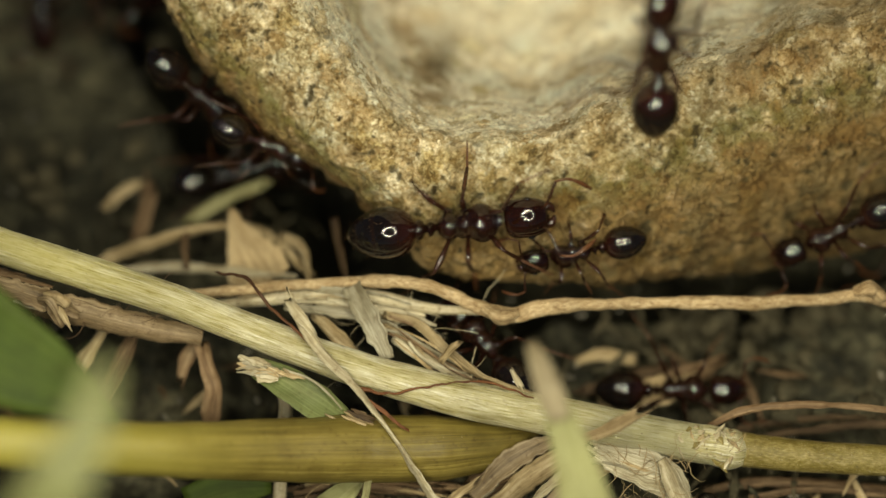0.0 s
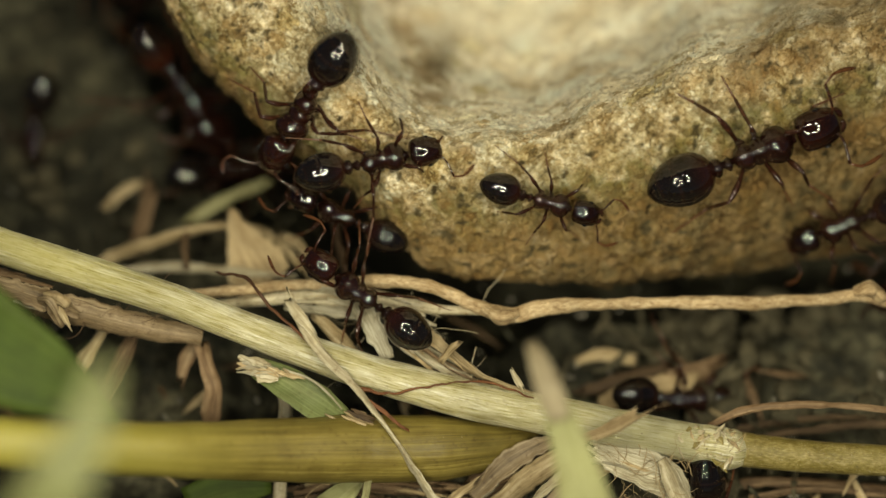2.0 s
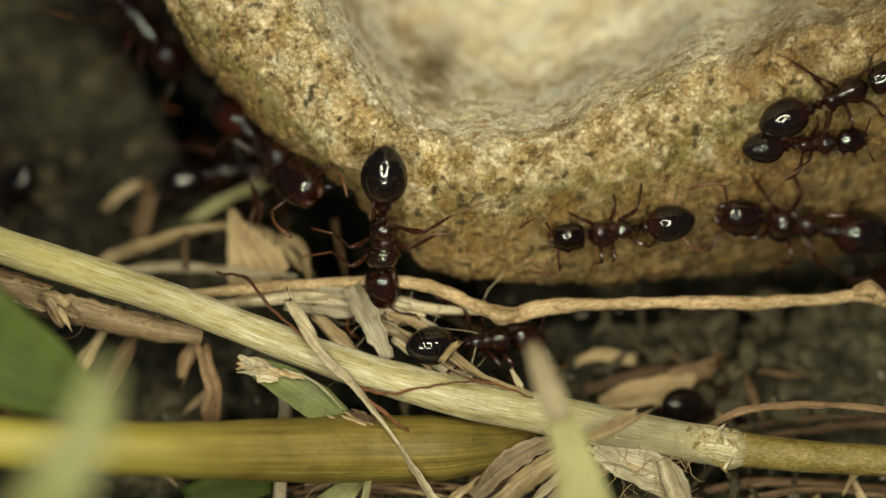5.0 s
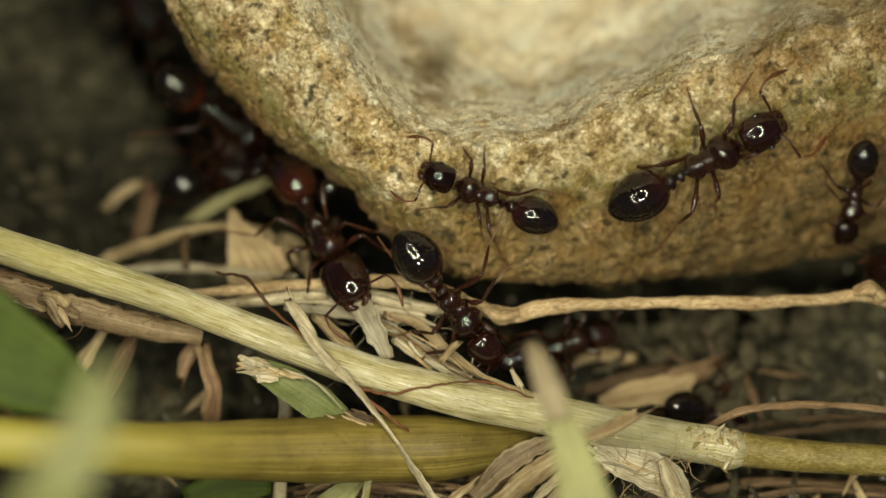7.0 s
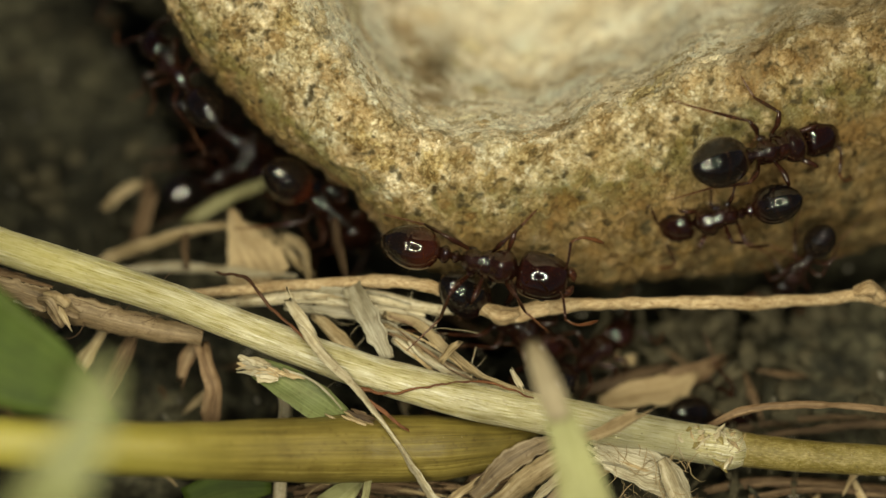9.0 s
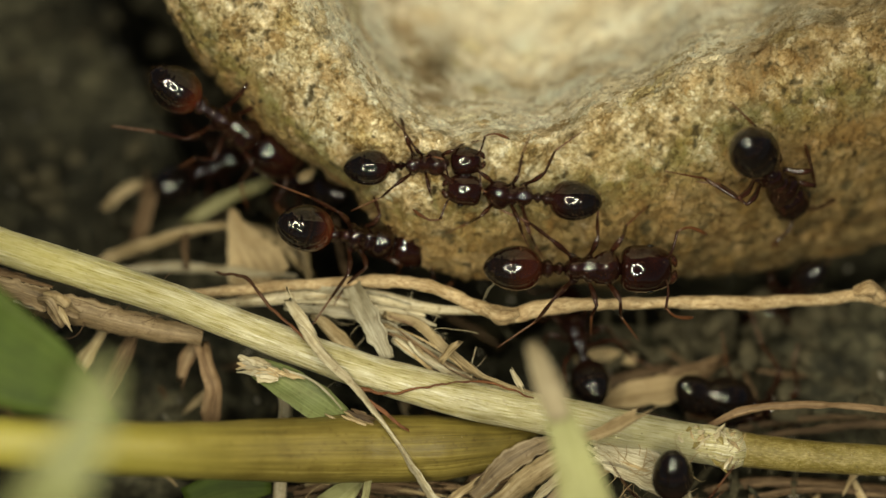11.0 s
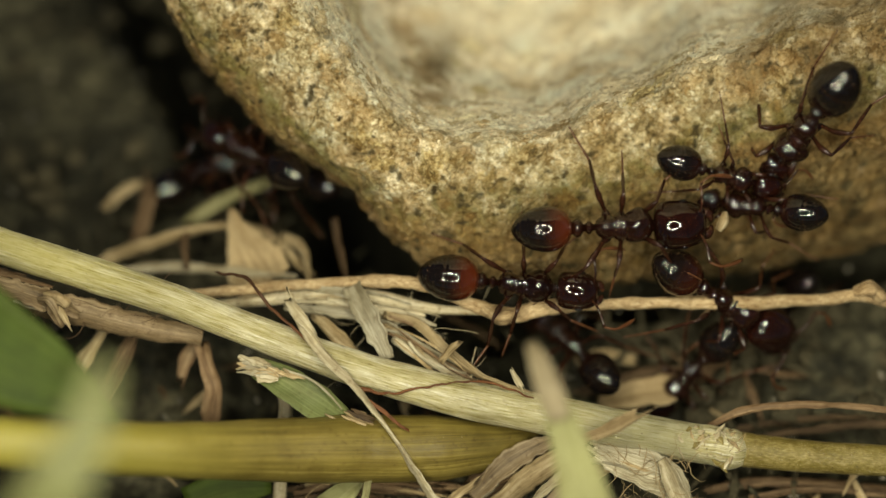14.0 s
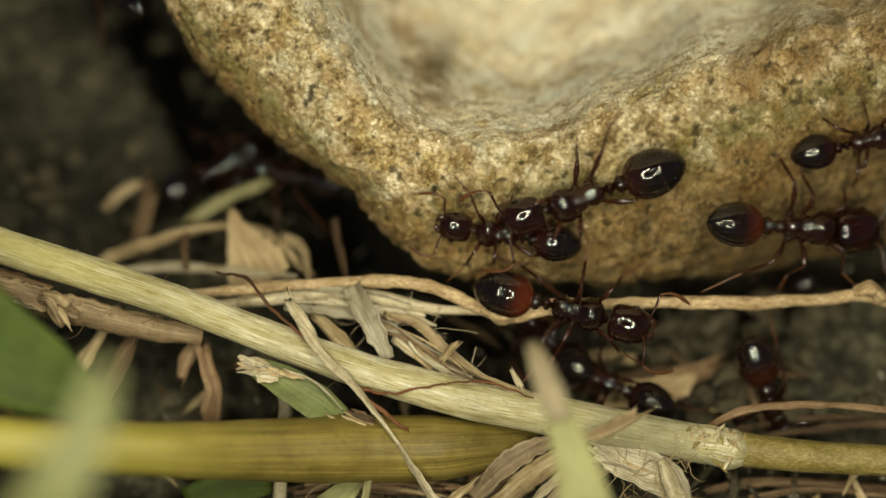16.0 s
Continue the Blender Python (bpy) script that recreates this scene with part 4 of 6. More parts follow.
stalk_part("side_shoot", twig, [(-8.13, -1.91, -1.60), (-5.54, -1.62, -1.20), (-2.98, -1.44, -0.90), (-0.44, -1.89, -0.70), (1.38, -2.01, -0.50)], [0.12, 0.2, 0.24, 0.2, 0.12], PALE, wobble=0.16, sides=12)
stalk_part("knot", twig, [(1.28, -1.93, -0.30), (1.82, -2.18, -0.10), (2.37, -2.08, -0.30)], [0.18, 0.29, 0.16], TWIG, "swollen knot with frayed bark", wobble=0.6, sides=20, step=0.06)
stalk_part("knot", twig, [(13.18, -1.47, -0.80), (13.62, -1.34, -0.70), (14.09, -1.58, -0.80)], [0.18, 0.3, 0.2], TWIG, wobble=0.8, sides=20, step=0.05, jag=0.04)

S = "loose straws in the litter"
LOOSE = [
    # name, line, half widths, material, label, flatness
    ("straw", [(-4.83, -1.72, 1.20), (-3.96, -3.03, 1.50), (-2.55, -4.58, 1.50), (-1.49, -6.01, 1.30), (-0.16, -8.10, 0.80)], [0.1, 0.2, 0.24, 0.22, 0.24], PALE, "pale split straw crossing the dry stalk", 0.45),
    ("straw", [(-4.78, -1.79, 1.40), (-4.46, -2.14, 1.60), (-4.04, -2.64, 1.50)], [0.08, 0.2, 0.1], PALE, "short broken straw end", 0.5),
    ("straw", [(-1.88, -2.12, -0.50), (-0.79, -2.40, -0.30), (0.11, -3.23, -0.10), (1.19, -4.01, 0.10), (2.62, -4.53, 0.40)], [0.14, 0.2, 0.2, 0.18, 0.14], STRAW, "curved tan straw beside the hollow", 0.6),
    ("straw", [(-1.53, -2.89, -0.80), (-0.80, -3.42, -0.60), (0.29, -3.87, -0.40), (1.19, -4.31, -0.20)], [0.1, 0.16, 0.18, 0.1], PALE, "thin pale straw", 0.6),
    ("straw", [(-0.07, -3.57, 0.40), (0.25, -3.19, 0.80), (0.50, -2.94, 1.00)], [0.09, 0.12, 0.03], STRAW, "short straw splinter", 0.7),
    ("straw", [(-4.08, -2.17, -1.00), (-3.33, -2.88, -0.60), (-2.60, -3.60, -0.40)], [0.2, 0.26, 0.12], STRAW, "tan straw strip", 0.4),
    ("straw", [(-2.25, -2.16, -0.90), (-1.16, -2.89, -0.80), (-0.43, -3.78, -0.40)], [0.1, 0.15, 0.1], STRAW, "thin tan straw", 0.6),
    # left litter, further back
    ("straw", [(-12.00, -0.70, -4.60), (-9.89, 0.17, -4.40), (-7.63, 0.74, -4.40), (-5.92, 0.58, -4.20), (-4.45, -0.76, -3.00)], [0.12, 0.26, 0.28, 0.24, 0.1], STRAW, "bent tan straw on the soil", 0.5),
    ("straw", [(-10.93, -0.74, -4.40), (-9.10, -0.62, -4.00), (-6.80, -0.73, -3.40), (-4.89, -0.91, -2.60)], [0.12, 0.2, 0.2, 0.12], PALE, "pale straw on the soil", 0.6),
    ("straw", [(-8.45, 0.93, -5.20), (-7.31, 1.69, -5.20), (-5.97, 2.26, -5.00)], [0.12, 0.2, 0.22], GREYGREEN, "grey-green straw behind the leaf", 0.6),
    ("straw", [(-10.50, 0.02, -5.60), (-10.09, 0.97, -5.40), (-9.85, 2.12, -5.40)], [0.16, 0.3, 0.26], BROWN, "brown flake of dead grass", 0.3),
    ("straw", [(-11.31, 1.56, -6.00), (-10.73, 2.04, -6.00), (-10.35, 2.23, -6.00)], [0.1, 0.26, 0.12], STRAW, "short tan flake", 0.4),
    ("straw", [(-3.62, 1.05, -3.40), (-3.42, 0.02, -2.80), (-3.10, -1.08, -1.60)], [0.1, 0.14, 0.1], BROWN, "thin brown stalk in the gap", 0.8),
    ("straw", [(-8.48, -0.73, -3.40), (-8.63, 0.21, -4.00), (-8.48, 0.77, -4.40)], [0.1, 0.15, 0.08], BROWN, "thin brown stalk", 0.7),
    ("straw", [(-5.33, 0.39, -3.80), (-4.64, 0.02, -3.20), (-4.34, -1.09, -2.00)], [0.12, 0.2, 0.1], STRAW, "dull straw end", 0.5),
    ("straw", [(-12.06, -4.70, -0.80), (-11.56, -3.63, -1.20), (-10.79, -2.27, -1.60)], [0.2, 0.3, 0.14], STRAW, "dull tan straw", 0.4),
    ("straw", [(-11.21, -5.26, -1.00), (-10.56, -3.90, -1.20), (-9.93, -2.64, -1.60)], [0.2, 0.28, 0.16], BROWN, "brown straw", 0.4),
    ("straw", [(-7.51, -5.54, -1.20), (-7.39, -4.53, -1.00), (-7.63, -3.62, -1.00), (-7.82, -2.90, -1.20)], [0.12, 0.34, 0.26, 0.1], RUSSET, "curled russet dead leaf", 0.3),
    ("straw", [(-8.54, -4.23, -1.60), (-8.31, -3.55, -1.50), (-7.98, -3.00, -1.50)], [0.14, 0.26, 0.1], RUSSET, "small curled brown leaf", 0.35),
    ("straw", [(-5.25, -8.15, -0.80), (-5.18, -6.37, -1.20), (-5.08, -4.55, -1.40)], [0.22, 0.26, 0.24], PALE, "upright pale straw under the cane", 0.5),
    ("straw", [(-12.66, -2.04, 0.70), (-12.19, -1.85, 0.90), (-11.80, -2.39, 0.90)], [0.06, 0.14, 0.04], STRAW, "frayed tan splinter", 0.5),
    ("straw", [(-3.26, -3.96, 1.30), (-2.38, -4.70, 1.35), (-1.49, -5.45, 1.20), (-1.10, -5.71, 1.10)], [0.03, 0.05, 0.06, 0.04], ROOT, "thin dark splinter on the cane", 0.7),
    # bottom and right litter
    ("straw", [(0.93, -7.52, -0.80), (1.92, -6.77, -0.50), (2.99, -6.21, -0.20), (3.89, -5.93, -0.10)], [0.16, 0.26, 0.3, 0.14], RUSSET, "tan straw strip under the stalk", 0.4),
    ("straw", [(1.20, -8.23, -0.60), (2.46, -7.30, -0.40), (3.63, -6.48, -0.30)], [0.22, 0.32, 0.2], BROWN, "brown straw strip under the stalk", 0.4),
    ("straw", [(-4.82, -7.79, -1.20), (-2.99, -7.61, -1.20), (-1.17, -7.79, -1.20), (1.20, -8.01, -1.20)], [0.2, 0.28, 0.26, 0.14], BROWN, "brown straw at the bottom", 0.5),
    ("straw", [(-0.07, -8.37, -0.20), (0.56, -7.72, 0.00), (1.10, -7.35, 0.20)], [0.12, 0.16, 0.04], STRAW, "short tan splinter", 0.6),
    ("straw", [(-2.58, -8.31, 0.40), (-2.35, -7.30, 0.80), (-2.17, -6.60, 1.00)], [0.14, 0.12, 0.03], GREYGREEN, "thin green-grey splinter", 0.6),
    ("straw", [(4.58, -5.87, 2.20), (5.26, -5.49, 2.60), (6.07, -5.01, 2.80)], [0.18, 0.28, 0.12], TAN_LEAF, "rusty dry leaf tip", 0.4),
    ("straw", [(8.62, -5.57, -0.20), (9.29, -5.27, 0.00), (10.18, -5.05, 0.10), (11.44, -4.96, 0.10), (12.89, -5.00, 0.00), (15.44, -5.21, -0.20)], [0.08, 0.15, 0.13, 0.12, 0.13, 0.14], RUSSET, "thin russet twig over the stalk", 0.8),
    ("straw", [(5.71, -5.06, -3.30), (6.82, -4.64, -3.20), (8.05, -4.18, -3.40), (9.12, -3.83, -3.80)], [0.14, 0.38, 0.4, 0.2], RUSSET, "tan dead leaf strip on the soil", 0.3),
    ("straw", [(4.59, -4.73, -3.20), (6.09, -4.24, -3.40), (7.41, -3.91, -3.60)], [0.12, 0.26, 0.12], BROWN, "brown leaf strip on the soil", 0.4),
    ("straw", [(9.86, -6.24, -2.00), (11.70, -5.91, -2.00), (14.31, -5.73, -2.20), (16.52, -5.88, -2.20)], [0.1, 0.13, 0.13, 0.11], BROWN, "dull straw on the soil", 0.6),
    ("straw", [(9.54, -5.90, -2.40), (11.96, -5.57, -2.60), (15.11, -5.50, -2.60)], [0.1, 0.14, 0.12], BROWN, "brown straw on the soil", 0.6),
    ("straw", [(8.70, -7.75, -1.40), (11.27, -7.52, -1.50), (14.93, -7.89, -1.50)], [0.14, 0.2, 0.18], BROWN, "dull brown straw behind the stalk", 0.6),
    ("straw", [(9.96, -8.01, -1.20), (11.97, -7.75, -1.20), (14.52, -8.01, -1.20)], [0.1, 0.12, 0.1], BROWN, "dull straw behind the stalk", 0.6),
    ("straw", [(4.44, -3.74, -4.00), (5.20, -3.52, -4.20), (6.14, -3.67, -4.20)], [0.12, 0.22, 0.1], STRAW, "small tan flake on the soil", 0.4),
    ("straw", [(2.17, -3.84, 0.20), (2.35, -4.14, 0.40), (2.52, -4.46, 0.50)], [0.05, 0.1, 0.1], PALE, "short pale splinter", 0.7),
]
for k, (name, line, half, mat, label, flat) in enumerate(LOOSE):
    broad = max(half)
    half = [max(w, broad * (0.74 + 0.16 * math.sin(k * 2.3 + i * 1.7))) * 0.92 for i, w in enumerate(half)]
    words = label if len(label.split()) > 3 else label + " in the litter"
    stalk(name, line, half, mat, words, "straw", S, flat=flat * 0.8, sides=22, step=0.12, wobble=0.30, seed=k, ridges=6 + k % 4, ridge=0.045, twist=0.15 * ((k * 7) % 5 - 2), fray=min(0.7, 1.8 * broad), jag=0.02)


def bundle(name, line, count, wide, deep, mats, label, seed, slim=(0.03, 0.11), short=0.6):
    """A torn sheath of dead grass: thin shreds that run along one line, crossing and splaying."""
    rnd = random.Random(seed)
    top = thing(name, label, "straw")
    way = curve_points(line, 0.1)
    for k in range(count):
        f0 = rnd.uniform(-0.05, 1 - short)
        f1 = min(1.0, f0 + rnd.uniform(0.45, 1.1) * short + 0.08)
        side, lift = rnd.uniform(-wide, wide), rnd.uniform(-deep, deep)
        pts = []
        for f in np.linspace(max(f0, 0), f1, 4):
            p = way[int(f * (len(way) - 1))]
            q = way[min(int(f * (len(way) - 1)) + 3, len(way) - 1)] - way[max(int(f * (len(way) - 1)) - 3, 0)]
            across = np.array((-q[1], q[0], 0)) / (np.linalg.norm(q) + 1e-6)
            side += rnd.uniform(-0.4, 0.4) * wide
            pts.append(p + across * side + np.array((0, 0, lift + rnd.uniform(-0.4, 0.4) * deep)))
        w = rnd.uniform(*slim)
        blade_part("shred", top, pts, [w * 0.5, w, w * rnd.uniform(0.6, 1), w * 0.3], mats[k % len(mats)], cup=rnd.uniform(-0.8, 0.8), thick=0.02, ragged=0.3, seed=k, turn=rnd.uniform(-50, 50), step=0.1, across=6)
    return top


left_sheath = bundle("dead_sheath", [(-15.19, -0.88, 0.00), (-13.72, -1.20, 0.20), (-12.62, -1.68, 0.40), (-11.72, -2.13, 0.40), (-11.12, -2.05, 0.20)], 9, 0.4, 0.2, (STRAW, RUSSET, BROWN, HUSK), "torn brown papery sheath of dead grass under the dry stalk", 21, (0.06, 0.16))
blade_part("sheath", left_sheath, [(-13.90, -1.45, 0.10), (-12.60, -1.80, 0.20), (-11.20, -2.12, 0.10), (-9.60, -2.52, -0.10), (-8.60, -2.70, -0.30), (-7.70, -2.86, -0.35)], [0.30, 0.46, 0.48, 0.44, 0.38, 0.28], SHEATH, "smooth brown papery sheath", cup=-0.5, thick=0.03, ragged=0.14, seed=31, step=0.08, wave=0.03, turn=10)
blade_part("sheath", left_sheath, [(-14.30, -1.05, 0.30), (-13.30, -1.36, 0.50), (-12.30, -1.72, 0.55), (-11.50, -2.10, 0.45)], [0.22, 0.34, 0.34, 0.16], SHEATH, "crumpled russet sheath end", cup=0.5, thick=0.03, ragged=0.35, seed=32, step=0.06, wave=0.10)
stalk_part("dirt_clump", left_sheath, [(-12.75, -1.62, 0.60), (-12.35, -1.85, 0.75), (-12.12, -2.22, 0.70), (-12.05, -2.50, 0.60)], [0.16, 0.30, 0.22, 0.06], SHEATH, "crumbly tan dirt stuck to the sheath", wobble=0.9, sides=26, step=0.05, jag=0.06, seed=5)
stalk_part("dirt_clump", left_sheath, [(-12.60, -1.40, 0.80), (-12.10, -1.55, 0.95), (-11.75, -1.75, 0.85)], [0.10, 0.20, 0.08], TAN_LEAF, "crumbly pale dirt stuck to the sheath", wobble=0.9, sides=22, step=0.05, jag=0.06, seed=8)
bundle("dead_sheath", [(-5.17, -1.47, -1.00), (-3.34, -1.65, -0.80), (-1.71, -1.94, -0.70), (-0.07, -2.34, -0.60)], 15, 0.34, 0.15, (HUSK, PALE, HUSK, STRAW), "pale papery sheath beside the stone", 23, (0.06, 0.18))
bundle("dead_sheath", [(-2.60, -2.15, -0.40), (-1.16, -2.69, -0.30), (0.11, -3.59, -0.20), (1.73, -4.48, 0.10)], 9, 0.4, 0.2, (STRAW, HUSK, RUSSET), "splayed tan straw beside the hollow", 24, (0.03, 0.10))
low_sheath = bundle("dead_sheath", [(0.83, -8.21, -0.40), (2.09, -7.20, -0.20), (3.17, -6.47, -0.10), (4.61, -5.92, 0.00)], 9, 0.6, 0.25, (RUSSET, STRAW, BROWN, HUSK, RUSSET), "broad brown straw ribbons under the stalks", 25, (0.05, 0.14))
for k, (line, half, mat) in enumerate((
        ([(0.95, -7.95, -0.20), (1.75, -7.10, 0.00), (2.60, -6.50, 0.10), (3.60, -6.02, 0.10)], [0.20, 0.36, 0.38, 0.16], SHEATH),
        ([(1.70, -8.35, -0.10), (2.50, -7.55, 0.10), (3.40, -6.95, 0.20), (4.30, -6.50, 0.20)], [0.26, 0.40, 0.42, 0.30], STRAW),
        ([(2.60, -8.40, 0.15), (3.10, -7.70, 0.30), (3.90, -7.05, 0.40), (4.60, -6.75, 0.40)], [0.12, 0.20, 0.18, 0.08], PALE),
        ([(3.20, -8.50, 0.00), (3.90, -7.75, 0.10), (4.70, -7.20, 0.15), (5.40, -6.90, 0.10)], [0.20, 0.34, 0.30, 0.14], SHEATH))):
    blade_part("ribbon", low_sheath, line, half, mat, "curled dry straw ribbon", cup=(0.5, -0.4, 0.6, 0.4)[k], thick=0.03, ragged=0.16, seed=60 + k, step=0.07, wave=0.04, turn=(-15, 12, 30, -8)[k])
husk = bundle("dead_sheath", [(4.59, -6.26, 0.30), (5.66, -6.75, 0.50), (6.82, -7.23, 0.50), (7.90, -8.23, 0.40)], 8, 0.42, 0.2, (HUSK, PALE, HUSK, STRAW), "pale frayed husk under the dry stalk", 26, (0.06, 0.16))
blade_part("membrane", husk, [(4.90, -6.35, 0.45), (5.70, -6.72, 0.62), (6.60, -7.05, 0.66), (7.20, -7.35, 0.55), (7.75, -8.10, 0.40)], [0.30, 0.58, 0.62, 0.46, 0.24], HUSK, "whitish papery membrane with dark specks", cup=0.25, thick=0.025, ragged=0.12, seed=71, step=0.06, wave=0.02, turn=-10)
blade_part("membrane", husk, [(6.95, -6.62, 0.75), (7.20, -7.10, 0.95), (7.45, -7.65, 0.90), (7.85, -8.30, 0.70)], [0.16, 0.30, 0.32, 0.22], PALE, "curled whitish membrane strip", cup=0.7, thick=0.025, ragged=0.1, seed=72, step=0.06, wave=0.015, turn=25)
bundle("dead_sheath", [(-4.80, -7.99, -1.00), (-2.98, -7.77, -1.00), (-1.16, -7.84, -0.90), (1.02, -8.04, -0.80)], 20, 0.4, 0.3, (BROWN, RUSSET, STRAW, BROWN), "brown shredded straw at the cane", 27, (0.04, 0.15))
blade("husk_flake", [(4.81, -6.26, 0.35), (5.75, -6.82, 0.50), (6.73, -7.29, 0.50), (7.67, -8.05, 0.35)], [0.2, 0.42, 0.46, 0.2], PALE, "pale mottled husk flake under the dry stalk", "straw", S, cup=0.3, thick=0.025, ragged=0.12, seed=14, step=0.06, wave=0.02)
blade("straw_ribbon", [(-2.93, -1.18, -0.50), (-2.59, -1.78, -0.10), (-2.19, -2.54, 0.10), (-1.73, -3.51, 0.00)], [0.3, 0.36, 0.32, 0.2], HUSK, "whitish papery straw strip beside the stalk", "straw", S, cup=0.35, thick=0.025, ragged=0.22, seed=4, step=0.06, wave=0.03)
blade("dead_leaf", [(-7.06, 1.34, -3.90), (-6.80, 0.62, -3.70), (-6.42, -0.10, -3.50), (-6.05, -0.70, -3.30), (-5.80, -1.15, -3.10)], [0.08, 0.38, 0.80, 1.12, 0.95], TAN_LEAF, "tan triangular dead leaf on the soil", "leaf", cup=0.12, ragged=0.12, seed=3, turn=12, step=0.12)
blade("dead_leaf", [(5.14, -5.11, -3.20), (6.25, -4.82, -3.00), (7.55, -4.63, -3.00), (8.42, -4.09, -3.40)], [0.2, 0.5, 0.5, 0.1], TAN_LEAF, "tan dead leaf on the soil beside the hollow", "leaf", cup=0.3, ragged=0.2, turn=-25)
blade("green_blade_tip", [(-8.23, -8.14, -0.60), (-6.96, -7.70, -0.60), (-5.52, -7.65, -0.80)], [0.5, 0.62, 0.2], LEAF, "green blade lying under the cane", "leaf", cup=0.2)
blade("green_blade_tip", [(-3.69, -8.30, -0.40), (-3.05, -7.70, -0.20), (-2.50, -7.29, 0.00)], [0.5, 0.4, 0.1], YOUNG, "light green blade tip under the cane", "leaf", cup=0.2)


def scatter(name, count, seed, box, mat, size, label, lumpy=False):
    """Crumbs of litter lying on the soil, too many to count, as one mesh."""
    rnd = random.Random(seed)
    verts, faces, uvs = [], [], []
    for k in range(count):
        x, y = rnd.uniform(box[0], box[1]), rnd.uniform(box[2], box[3])
        t, length = rnd.uniform(0, math.tau), rnd.uniform(0.5, 1.0) * size
        z = rnd.uniform(-0.2, 0.5)
        d = np.array((math.cos(t), math.sin(t), rnd.uniform(-0.25, 0.25))) * length
        mid = np.array((x, y, z))
        bend = np.array([rnd.uniform(-0.15, 0.15) * length for _ in range(3)])
        v, f, u = tube_data([mid - d, mid + bend, mid + d], [0.25 * size if lumpy else 0.03, (rnd.uniform(0.35, 0.6) if lumpy else rnd.uniform(0.08, 0.2)) * size ** 0.5, 0.2 * size if lumpy else 0.03], flat=rnd.uniform(0.4, 0.8) if lumpy else rnd.uniform(0.25, 0.7), sides=7, step=0.5, wobble=0.25, seed=k)
        faces.extend(tuple(i + len(verts) for i in q) for q in f)
        verts.extend(v)
        uvs.extend(u)
    ob = new(name, mesh_from(name, np.array(verts) * MM, faces, mat, True, uvs))
    return tagged(ob, label, "litter", kind="stuff")


scatter("straw_litter", 45, 3, (-16, 18, -12, 1), BROWN, 1.3, "brown shreds of dead grass strewn on soil")
scatter("straw_litter", 24, 4, (-16, 18, -12, -1), STRAW, 1.2, "tan shreds of dead grass strewn on soil")
scatter("soil_crumbs", 500, 6, (-16, 20, -12, 22), SOIL, 0.45, "crumbs of dark soil")
scatter("leaf_mould", 90, 12, (4, 18, -6, 1.6), MOULD, 0.9, "lumps of brown leaf mould on soil")
scatter("leaf_mould", 60, 13, (-16, -3, -10, 8), MOULD, 0.7, "lumps of brown leaf mould on soil")
scatter("leaf_mould", 70, 14, (7, 18, -3.0, 2.0), MOULD, 0.8, "lumps of brown leaf mould on soil", lumpy=True)
scatter("leaf_mould", 70, 15, (-20, -6, 3, 24), MOULD, 0.6, "lumps of brown leaf mould on soil", lumpy=True)
scatter("grit", 240, 8, (-16, 20, -12, 22), GRIT, 0.2, "small pale grit grains on soil")


def wisps(name, parent_label, count, seed, box, mat, length):
    """Hair-fine curling plant fibres, too many to count."""
    rnd = random.Random(seed)
    verts, faces, uvs = [], [], []
    for k in range(count):
        p = np.array((rnd.uniform(box[0], box[1]), rnd.uniform(box[2], box[3]), rnd.uniform(box[4], box[5])))
        t = rnd.uniform(0, math.tau)
        pts = [p]
        for _ in range(4):
            t += rnd.uniform(-0.9, 0.9)
            pts.append(pts[-1] + np.array((math.cos(t), math.sin(t), rnd.uniform(-0.25, 0.25))) * length * rnd.uniform(0.15, 0.35))
        w = rnd.uniform(0.007, 0.016)
        v, f, u = tube_data(pts, [w, w, w * 0.4], sides=5, step=0.15, wobble=0.1, seed=k)
        faces.extend(tuple(i + len(verts) for i in q) for q in f)
        verts.extend(v)
        uvs.extend(u)
    ob = new(name, mesh_from(name, np.array(verts) * MM, faces, mat, True, uvs))
    ob.matrix_world = SLANT
    return tagged(ob, parent_label, "fibre", kind="stuff")


wisps("plant_fibre", "pale hair-fine fibres on the frayed husk", 60, 1, (5.2, 7.8, -7.8, -6.5, 0.4, 0.9), STRAW, 1.1)
wisps("plant_fibre", "pale fibres among the straw by the hollow", 16, 2, (-3.5, 1.5, -3.8, -1.6, -1.2, 0.0), PALE, 1.6)
wisps("plant_fibre", "brown fibres below the dry stalk", 24, 3, (-14, -8, -3, -1.2, -0.4, 0.5), BROWN, 1.3)
wisps("plant_fibre", "fine roots in the litter", 12, 4, (-4, 6, -7.8, -4.6, -1.6, 0.2), STRAW, 1.8)


